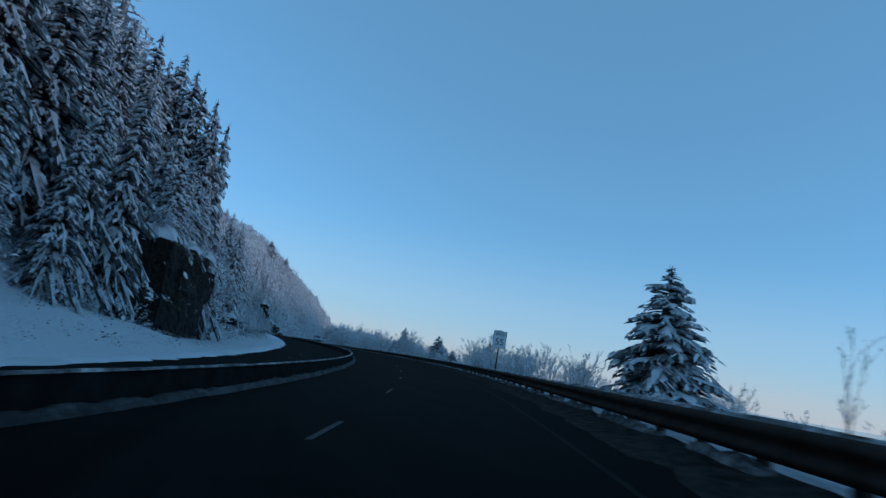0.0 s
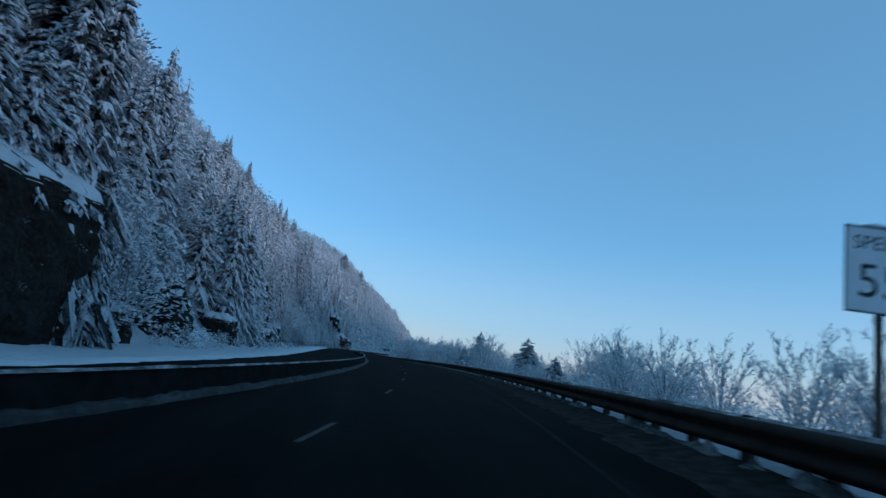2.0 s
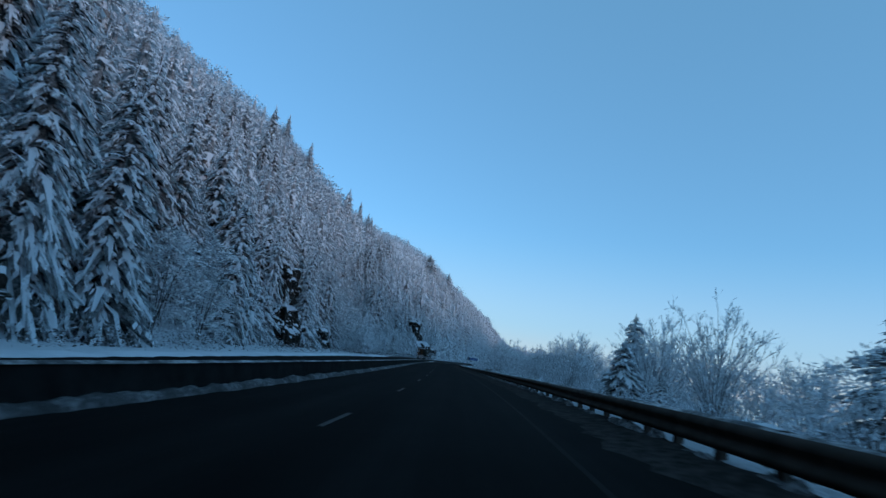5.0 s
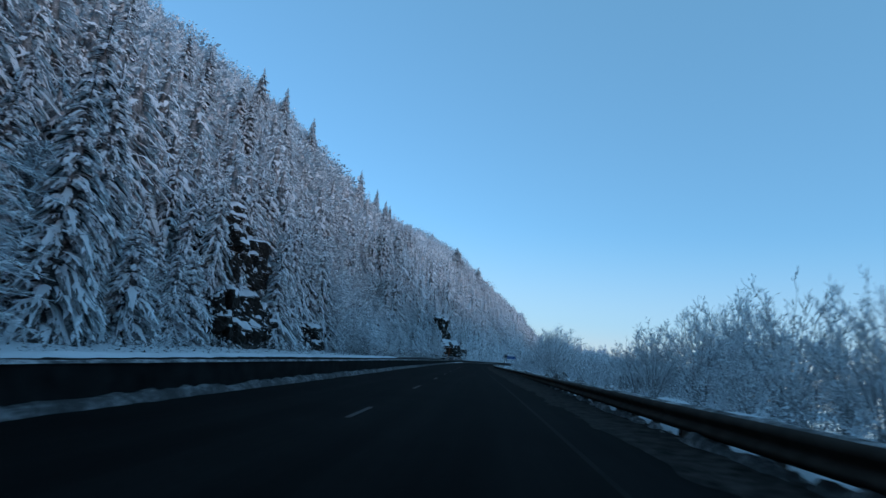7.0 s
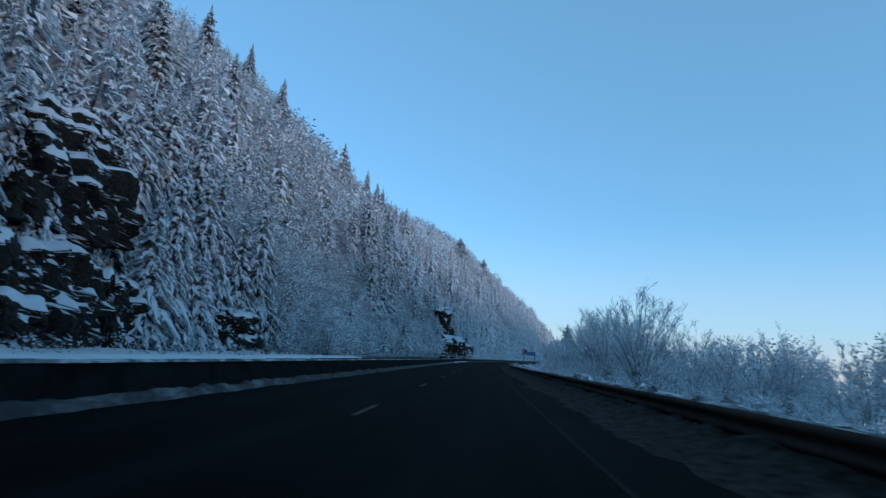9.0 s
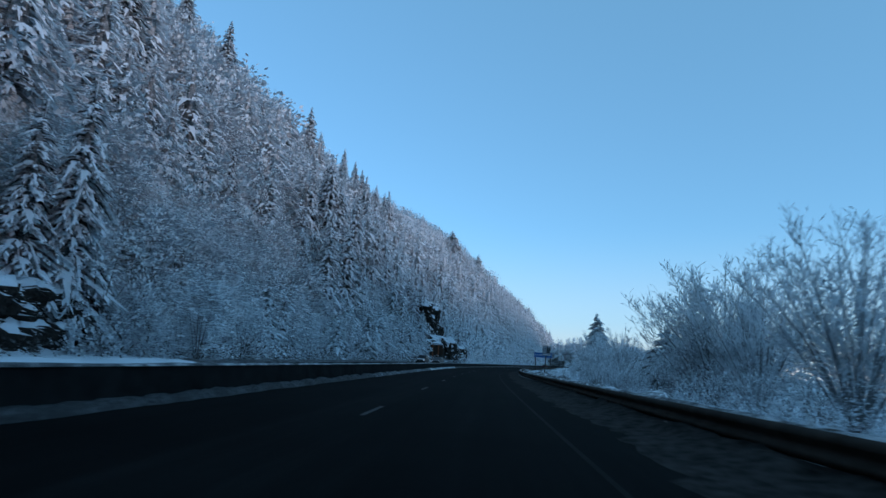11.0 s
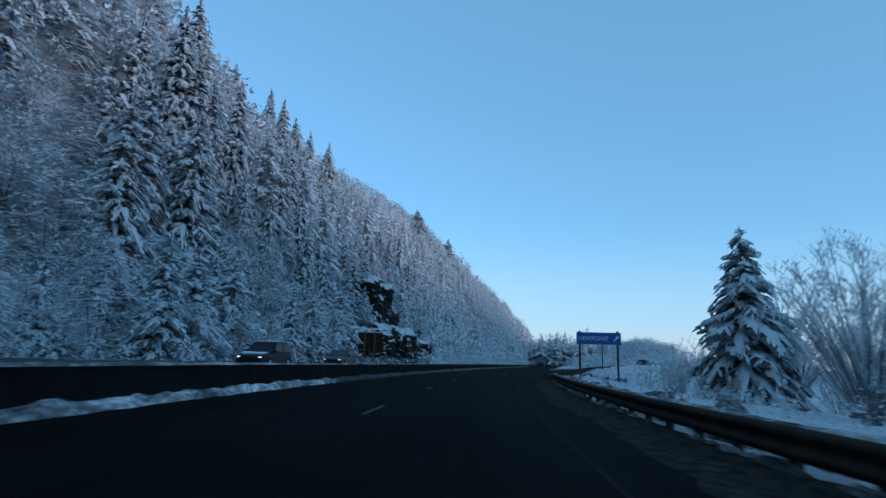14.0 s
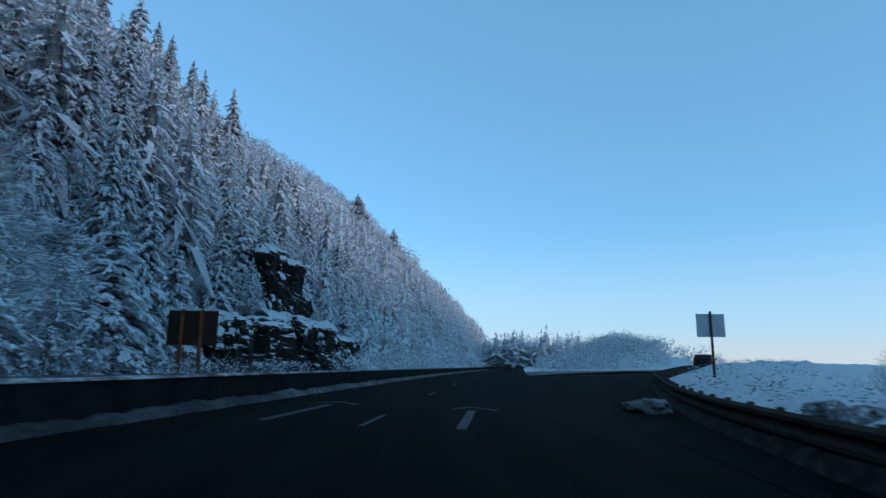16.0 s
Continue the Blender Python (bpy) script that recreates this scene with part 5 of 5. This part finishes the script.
# the snowy shelf between road cut and cliff
shelf = part("snow_shelf", lumpy_strip(np.arange(488, 531, 0.8), -48.5, 7.5, 2.0, 61.0, 11, 0.5, 8.6), SNOW, smooth=True)
tagged(shelf, "deep clean snow lying on the shelf between two rock faces", "snow", kind="stuff")
for k, (s, u, foot, height, w) in enumerate([(531, -41.0, 0.0, 17.0, 1.3), (538, -43.0, 0.0, 21.0, 1.3), (526, -52.0, 8.0, 22.0, 1.2), (492, -47.0, 8.5, 13.0, 1.4), (497, -52.5, 10.0, 21.0, 1.2), (515, -56.0, 18.0, 18.0, 1.3), (506, -57.0, 18.0, 17.0, 1.2), (484, -49.0, 7.0, 19.0, 1.3)]):
    x, y, z = place(s, u, max(foot, float(ground_rise(s, u))))
    put_tree("conifer", (2, 0)[k % 2], x, y, float(z) - 0.6, height, 47 * k, "snow-laden conifer growing round the rock face", "hillside conifers", w)
for k, (s, u, foot, height) in enumerate([(488, -46.0, 8.3, 9.0), (493, -49.0, 8.8, 9.0), (500, -46.5, 9.5, 4.5), (527, -47.0, 8.0, 7.0), (521, -45.0, 8.4, 3.5)]):
    x, y, z = place(s, u, max(foot, float(ground_rise(s, u))))
    put_tree("spray", k % 6, x, y, float(z) - 0.4, height, 47 * k, "leafless hillside tree thick with hoar frost", "hillside frosted trees", 1.2)

tagged(part("ledge_brush", (np.concatenate(LEDGE_BRUSH), np.concatenate([sprig[1] + k * len(sprig[0]) for k in range(len(LEDGE_BRUSH))])), RIME), "frosted tufts and twigs growing on the rock ledges", "brush", kind="stuff")

# ---- signs ----


def text_mesh(name, body, size, mat, parent, m):
    cu = bpy.data.curves.new(name, "FONT")
    cu.body, cu.size, cu.align_x, cu.align_y, cu.extrude = body, size, "CENTER", "CENTER", 0.003
    tmp = bpy.data.objects.new("tmp", cu)
    scene.collection.objects.link(tmp)
    bpy.context.view_layer.update()
    me = bpy.data.meshes.new_from_object(tmp.evaluated_get(bpy.context.evaluated_depsgraph_get()))
    bpy.data.objects.remove(tmp)
    me.materials.clear()
    me.materials.append(mat)
    ob = part(name, me, None, parent)
    ob.matrix_basis = m
    return ob


def on_face(x, z):
    return pose(x, -0.03, z, 90, 0, 0)


def snow_tuft(parent, w, z):
    bm = bmesh.new()
    bmesh.ops.create_icosphere(bm, subdivisions=3, radius=1.0)
    for v in bm.verts:
        k = 1 + 0.4 * noise.noise(v.co * 2.5)
        v.co = Vector((v.co.x * w * k, v.co.y * 0.06, max(0.0, v.co.z) * 0.07 * k + z))
    part("snow_tuft", bm, SNOW, parent, smooth=True)


def speed_sign(x, y, top):
    base = surface(x, y)
    t = thing("speed_limit_sign", pose(x, y, base, 0, 0, heading(station(x, y)[0])), "white speed limit sign on a dark post, dusted with snow", "road sign")
    w, h = 1.42, 1.78
    z1 = top - base
    z0 = z1 - h
    part("post", box(-0.06, 0.06, -0.02, 0.08, -0.5, z1 + 0.06, 0.01), TIMBER, t)
    part("border", box(-w / 2, w / 2, -0.024, -0.016, z0, z1, 0.003), SIGN_BLACK, t)
    part("panel", box(-w / 2 + 0.04, w / 2 - 0.04, -0.03, -0.02, z0 + 0.04, z1 - 0.04, 0.003), SIGN_WHITE, t)
    text_mesh("lettering", "SPEED", 0.40, SIGN_BLACK, t, on_face(0, z1 - 0.36))
    text_mesh("numerals", "55", 0.98, SIGN_BLACK, t, on_face(0, z0 + 0.62))
    snow_tuft(t, 0.3, z1)
    return t


speed_sign(23.2, 57.0, 5.08)

# blue viewpoint board on two posts
vx, vy = 31.75, 386.8
vb = surface(vx, vy)
vs_ = thing("viewpoint_sign", pose(vx, vy, vb, 0, -0.5, -3), "wide blue viewpoint sign with white lettering on two posts", "road sign")
z1 = 2.30 - vb
part("panel", box(-1.82, 1.82, -0.03, 0.0, z1 - 1.0, z1, 0.01), SIGN_BLUE, vs_)
for px_ in (-1.55, 1.55):
    part("post", box(px_ - 0.08, px_ + 0.08, 0.005, 0.14, -0.6, z1 + 0.12, 0.01), TIMBER, vs_)
text_mesh("lettering", "VIEWPOINT", 0.47, SIGN_WHITE, vs_, pose(-0.45, -0.036, z1 - 0.52, 90, 0, 0))
bm = bmesh.new()
pts = [(-0.24, -0.18), (-0.17, -0.25), (0.10, 0.02), (0.18, -0.06), (0.22, 0.22), (-0.06, 0.18), (0.02, 0.10)]
bm.faces.new([bm.verts.new((1.42 + x, -0.036, z1 - 0.5 + z)) for x, z in pts])
part("arrow", bm, SIGN_WHITE, vs_)

# white notice sign before the viewpoint
nx, ny = 27.7, 339.7
nb = surface(nx, ny)
# white sheeting with the shade on its face put into the colour
SIGN_SHADED = plain("shaded_sign_sheeting", (0.24, 0.25, 0.27), 0.6, 0.2, 0.0, 0.3, 2.0)
ns = thing("notice_sign", pose(nx, ny, nb, 0, 4, 0), "white roadside notice sign with dark symbols on one post", "road sign")
z1 = 2.32 - nb
part("post", box(-0.07, 0.07, 0.0, 0.12, -0.5, z1 + 0.06, 0.01), TIMBER, ns)
part("border", box(-0.52, 0.52, -0.012, -0.004, z1 - 1.22, z1, 0.004), SIGN_BLACK, ns)
part("panel", box(-0.49, 0.49, -0.02, -0.01, z1 - 0.98, z1 - 0.03, 0.004), SIGN_SHADED, ns)
part("lower_panel", box(-0.49, 0.49, -0.02, -0.01, z1 - 1.18, z1 - 1.02, 0.004), SIGN_BACK, ns)
part("symbol", box(0.0, 0.2, -0.026, -0.018, z1 - 0.88, z1 - 0.14, 0.02), SIGN_BLACK, ns)
part("symbol", box(0.24, 0.42, -0.026, -0.018, z1 - 0.88, z1 - 0.2, 0.02), SIGN_BLACK, ns)
part("symbol", box(-0.42, -0.1, -0.026, -0.018, z1 - 0.36, z1 - 0.31, 0.01), SIGN_BLACK, ns)

# the back of a sign that faces the other way on the exit ramp
kx, ky = 39.2, 417.2
kb = surface(kx, ky)
ks = thing("road_sign", pose(kx, ky, kb, 0, 0, -8), "bare metal back of a road sign on a thin post", "road sign")
z1 = 2.36 - kb
part("panel", box(-0.72, 0.72, 0.03, 0.05, z1 - 1.25, z1 - 0.05, 0.006), SIGN_BACK, ks)
part("post", box(-0.06, 0.06, -0.05, 0.028, -0.5, z1 + 0.08, 0.01), TIMBER, ks)

# sign across the road on the far verge
lx, ly = -14.0, 357.3
lb = surface(lx, ly)
ls_ = thing("road_sign", pose(lx, ly, lb), "dark back of a snow-topped sign on a post", "road sign")
part("panel", box(-0.85, 0.85, 0.0, 0.03, 2.9, 4.0, 0.006), SIGN_BACK, ls_)
part("post", box(-0.06, 0.06, 0.031, 0.12, -0.5, 4.1, 0.01), TIMBER, ls_)
snow_tuft(ls_, 0.8, 4.0)

# large sign back with two timber posts beyond the oncoming lanes
hx, hy = 4.3, 439.5
hb = surface(hx, hy)
RUSTY = plain("dark_brown_board", (0.03, 0.018, 0.012), 0.8, 0.15, 0.0, 0.5, 1.2)
RUST_POST = plain("orange_brown_timber", (0.16, 0.06, 0.03), 0.85, 0.1, 0.0, 0.4, 3.0)
hs = thing("highway_sign", pose(hx, hy, hb, 0, 0, -4), "large dark highway sign seen from behind with a snow-covered top", "road sign")
part("panel", box(-2.2, 2.2, 0.03, 0.08, 2.8, 5.8, 0.01), RUSTY, hs)
for q in (-0.9, 0.8):
    part("post", box(q - 0.15, q + 0.15, -0.17, 0.028, -0.6, 5.9, 0.02), RUST_POST, hs)
part("snow_cap", box(-2.25, 2.25, -0.1, 0.14, 5.8, 5.98, 0.06), SNOW, hs)

# ---- exit ramp ----
RS = np.arange(392.0, 522.0, 2.0)
RV, RF = [], []
for s in RS:
    e = float(ramp_edge(s)) + 0.05
    lo = 3.3 if s < 468 else e - 9.0
    for k in range(4):
        u = lo + (e - lo) * k / 3
        RV.append(place(s, u, ground_rise(s, u) + 0.13))
RF = [(4 * k + j, 4 * k + j + 1, 4 * k + j + 5, 4 * k + j + 4) for k in range(len(RS) - 1) for j in range(3)]
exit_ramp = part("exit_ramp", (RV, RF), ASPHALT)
tagged(exit_ramp, "dark asphalt exit ramp climbing away through snow", "road", kind="structure")
ramp_rail = thing("guardrail", Matrix(), "steel guardrail curving away along the exit ramp", "guardrail", kind="structure")


def ramp_rail_point(s, du, z):
    e = float(ramp_edge(s))
    return place(s, e + du, float(ground_rise(s, e - 0.3)) + 0.12 + z)


QS = np.arange(390.0, 520.0, 1.5)
nv = len(W)
VV = [ramp_rail_point(s, du, z) for s in QS for du, z in W]
FF = [(nv * k + j, nv * k + j + 1, nv * k + nv + j + 1, nv * k + nv + j) for k in range(len(QS) - 1) for j in range(nv - 1)]
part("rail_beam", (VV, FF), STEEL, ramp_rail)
for s in np.arange(391.0, 518.0, 1.7):
    p = part("post", post_mesh, None, ramp_rail)
    p.matrix_basis = Matrix.Translation(ramp_rail_point(s, 0.2, 0.0)) @ pose(0, 0, 0, 0, 0, heading(s) - 20)
ridge = []
for s in QS:
    for k, (du, z) in enumerate([(-0.42, -0.06), (-0.2, 0.16), (0.02, 0.28), (0.4, 0.24), (0.9, -0.02)]):
        ridge.append(ramp_rail_point(s, du, z * (1 + 0.7 * fbm(s, k, 0.8, 33.0))))
ri = np.arange(len(ridge)).reshape(len(QS), 5)
part("snow_ridge", (np.array(ridge), np.stack([ri[:-1, :-1], ri[:-1, 1:], ri[1:, 1:], ri[1:, :-1]], -1).reshape(-1, 4)), SLUSH, ramp_rail, "dark gritty slush ploughed against the rail", smooth=True)
# snow left between the through lanes and the ramp
gore = []
GS = np.arange(469.0, 520.0, 1.5)
for s in GS:
    e = max(3.6, float(ramp_edge(s)) - 9.2)
    for k in range(6):
        f = k / 5
        u = 3.5 + (e - 3.5) * f
        gore.append(place(s, u, float(ground_rise(s, u)) + 0.14 + 0.16 * math.sin(math.pi * f) * (1 + 0.6 * fbm(s, f * 4, 0.5, 41.0))))
gi2 = np.arange(len(gore)).reshape(len(GS), 6)
tagged(part("snow_bank", (np.array(gore), np.stack([gi2[:-1, :-1], gi2[:-1, 1:], gi2[1:, 1:], gi2[1:, :-1]], -1).reshape(-1, 4)), GREY_SNOW, smooth=True), "dirty snow lying where the ramp leaves the highway", "snow", kind="stuff")

# ploughed heap where the near rail ends
heap_bm = bmesh.new()
bmesh.ops.create_icosphere(heap_bm, subdivisions=4, radius=1.0)
for v in heap_bm.verts:
    k = 1 + 0.35 * noise.noise(v.co * 1.7) + 0.2 * noise.noise(v.co * 5.0)
    v.co = Vector((v.co.x * 0.75 * k, v.co.y * 1.7 * k, max(-0.05, v.co.z) * 0.34 * k))
q = place(409.5, 5.0, 0.04)
heap = part("snow_heap", heap_bm, CRUST, smooth=True)
heap.matrix_basis = pose(*q, 0, 0, heading(409.5) - 8)
tagged(heap, "crusty ploughed snow heap where the ramp begins", "snow", kind="stuff")

# frozen blocks that the plough has thrown over the rail
for k, (s, u, w, h2) in enumerate([(398.6, 8.6, 0.55, 0.34), (399.6, 9.2, 0.4, 0.26), (396.2, 10.4, 0.6, 0.28), (403.5, 7.8, 0.45, 0.3), (406.0, 8.4, 0.4, 0.24), (394.5, 9.0, 0.5, 0.3)]):
    block = bmesh.new()
    bmesh.ops.create_cube(block, size=2.0)
    bmesh.ops.subdivide_edges(block, edges=block.edges[:], cuts=5, use_grid_fill=True)
    for v in block.verts:
        c = v.co.lerp(v.co.normalized() * 1.25, 0.45)
        c = c * (1 + 0.25 * noise.noise(c * 1.3 + Vector((k * 7.0, 0, 0))) + 0.1 * noise.noise(c * 4.0))
        v.co = Vector((c.x * w, c.y * w * 0.8, c.z * h2))
    x, y, z = place(s, u, ground_rise(s, u))
    ob = part("snow_block", block, THROWN, smooth=True)
    ob.matrix_basis = pose(float(x), float(y), float(z) + 0.5 * h2, 6 * k - 14, 5, 50 * k)
    tagged(ob, "frozen block of ploughed snow lying behind the rail", "snow block", "ploughed snow blocks")

# ---- vehicles ----


def loft(sections):
    """A body through rectangular sections: (y, half width, z0, z1)."""
    V, F = [], []
    for y, w, a0, a1 in sections:
        V += [(-w, y, a0), (w, y, a0), (w * 0.97, y, a1), (-w * 0.97, y, a1)]
    n = len(sections)
    for i in range(n - 1):
        for k in range(4):
            F.append((4 * i + k, 4 * i + (k + 1) % 4, 4 * i + 4 + (k + 1) % 4, 4 * i + 4 + k))
    F.append((3, 2, 1, 0))
    F.append((4 * n - 4, 4 * n - 3, 4 * n - 2, 4 * n - 1))
    bm = bmesh.new()
    vs = [bm.verts.new(p) for p in V]
    for f in F:
        bm.faces.new([vs[i] for i in f])
    bmesh.ops.recalc_face_normals(bm, faces=bm.faces)
    bmesh.ops.bevel(bm, geom=bm.edges[:], offset=0.05, segments=2, affect="EDGES")
    return bm


def pane(corners, lift):
    """A thin glass plate on four corners, standing a little proud."""
    c = [Vector(p) for p in corners]
    n = (c[1] - c[0]).cross(c[2] - c[0]).normalized() * lift
    bm = bmesh.new()
    v = [bm.verts.new(p + n * k) for k in (0.3, 1.0) for p in c]
    for f in ((0, 3, 2, 1), (4, 5, 6, 7), (0, 1, 5, 4), (1, 2, 6, 5), (2, 3, 7, 6), (3, 0, 4, 7)):
        bm.faces.new([v[q] for q in f])
    return bm


def car(name, m, paint, label, snowy=False, tall=0.0):
    """Front towards +Y."""
    t = thing(name, m, label, "car")
    L = 2.35 if snowy else 2.25
    part("body", loft([(-L, 0.82, 0.46, 0.92), (-L + 0.12, 0.90, 0.34, 1.0), (-L + 0.9, 0.93, 0.28, 1.02), (0, 0.94, 0.28, 1.0), (L - 1.35, 0.93, 0.28, 0.99), (L - 0.45, 0.91, 0.30, 0.90), (L - 0.1, 0.86, 0.34, 0.80), (L, 0.78, 0.42, 0.70)]), paint, t)
    rz = 1.58 + tall
    y0, y1 = -L + 0.12, 1.1
    r0, r1 = y0 + (0.25 if snowy else 0.45), 0.25
    part("cabin", loft([(y0, 0.84, 0.98, 1.06), (r0, 0.74, 0.98, rz - 0.03), ((r0 + r1) / 2, 0.75, 0.98, rz), (r1, 0.74, 0.98, rz - 0.03), (y1, 0.86, 0.96, 1.02)]), paint, t)
    lo, hi = 1.06, rz - 0.1
    part("windshield", pane([(0.76, y1 - 0.1, lo), (0.62, r1 + 0.06, hi), (-0.62, r1 + 0.06, hi), (-0.76, y1 - 0.1, lo)], 0.05), GLASS, t)
    part("rear_window", pane([(-0.72, y0 + 0.02, lo + 0.04), (-0.6, r0 - 0.06, hi), (0.6, r0 - 0.06, hi), (0.72, y0 + 0.02, lo + 0.04)], 0.05), GLASS, t)
    ym = (r0 + r1) / 2
    for sx in (-1, 1):
        for ya, yb, yc, yd in ((r0 - 0.05, r0 + 0.12, ym - 0.06, ym - 0.06), (ym + 0.06, ym + 0.06, r1 - 0.02, r1 + 0.45)):
            q = [(sx * 0.88, ya, lo), (sx * 0.77, yb, hi), (sx * 0.77, yc, hi), (sx * 0.88, yd, lo)]
            part("side_window", pane(q if sx < 0 else q[::-1], 0.012), GLASS, t)
        part("wing_mirror", box(sx * 1.0 - 0.1, sx * 1.0 + 0.1, r1 + 0.42, r1 + 0.52, 1.0, 1.14, 0.03), paint, t)
        for yy in (-L + 0.85, L - 0.95):
            w = part("wheel", cylinder(0.34, 0.22, pose(sx * 0.84, yy, 0.34, 0, 90, 0), seg=20), RUBBER, t)
            part("rim", cylinder(0.2, 0.03, pose(sx * 0.955, yy, 0.34, 0, 90, 0), seg=14), SIGN_BACK, w)
        part("headlight", box(sx * 0.68 - 0.11, sx * 0.68 + 0.11, L - 0.2, L - 0.02, 0.64, 0.75, 0.03), HEADLIGHT if lit(name) else CLEAR_LENS, t)
        part("tail_light", box(sx * 0.72 - 0.12, sx * 0.72 + 0.12, -L - 0.02, -L + 0.1, 0.70, 0.95, 0.02), RED_LENS, t)
    if snowy:
        part("snow_cover", loft([(1.15, 0.72, 0.97, 1.03), (1.6, 0.76, 0.93, 1.02), (2.0, 0.74, 0.86, 0.93)]), SNOW, t, "crust of snow on the bonnet")
        part("snow_cover", pane([(0.70, 1.02, 1.08), (0.58, 0.40, 1.46), (-0.1, 0.40, 1.46), (0.1, 1.02, 1.08)], 0.09), SNOW, t, "snow clinging to the windscreen")
        part("snow_cover", loft([(r0, 0.70, rz - 0.01, rz + 0.03), (ym, 0.70, rz - 0.01, rz + 0.09), (r1, 0.70, rz - 0.01, rz + 0.03)]), SNOW, t, "crust of snow on the roof")
    part("grille", box(-0.5, 0.5, L - 0.06, L + 0.02, 0.54, 0.70, 0.02), RUBBER, t)
    part("bumper", box(-0.82, 0.82, L - 0.1, L + 0.07, 0.36, 0.52, 0.04), RUBBER, t)
    part("bumper", box(-0.82, 0.82, -L - 0.07, -L + 0.1, 0.40, 0.56, 0.04), RUBBER, t)
    return t


def lit(name):
    return name in ("snowy_suv", "hatchback")


HEADLIGHT = plain("lit_headlight", (0.8, 0.82, 0.85), 0.3, 0.5, 0.0, 0.05, 3.0)
hl = HEADLIGHT.node_tree.nodes["Principled BSDF"]
hl.inputs["Emission Color"].default_value = (0.85, 0.93, 1.0, 1.0)
hl.inputs["Emission Strength"].default_value = 0.8
cx, cy = 54.0, 447.5
car("suv", pose(cx, cy, surface(cx, cy) + 0.19, 0, 0, -32), CAR_DARK, "dark car with red tail lights on the exit ramp")
q = place(376.5, -14.6)
car("snowy_suv", pose(*q, 0, 0, heading(376.5) + 180), CAR_GREY, "dark car with snowy roof and bonnet in the oncoming lanes", True, 0.12)
q = place(391.5, -14.6)
car("hatchback", pose(*q, 0, 0, heading(391.5) + 180), CAR_SILVER, "pale car coming along the far carriageway")
q = place(520.0, 0.0)
car("sedan", pose(*q, 0, 0, heading(520.0)), CAR_DARK, "dark car driving along the wet highway")
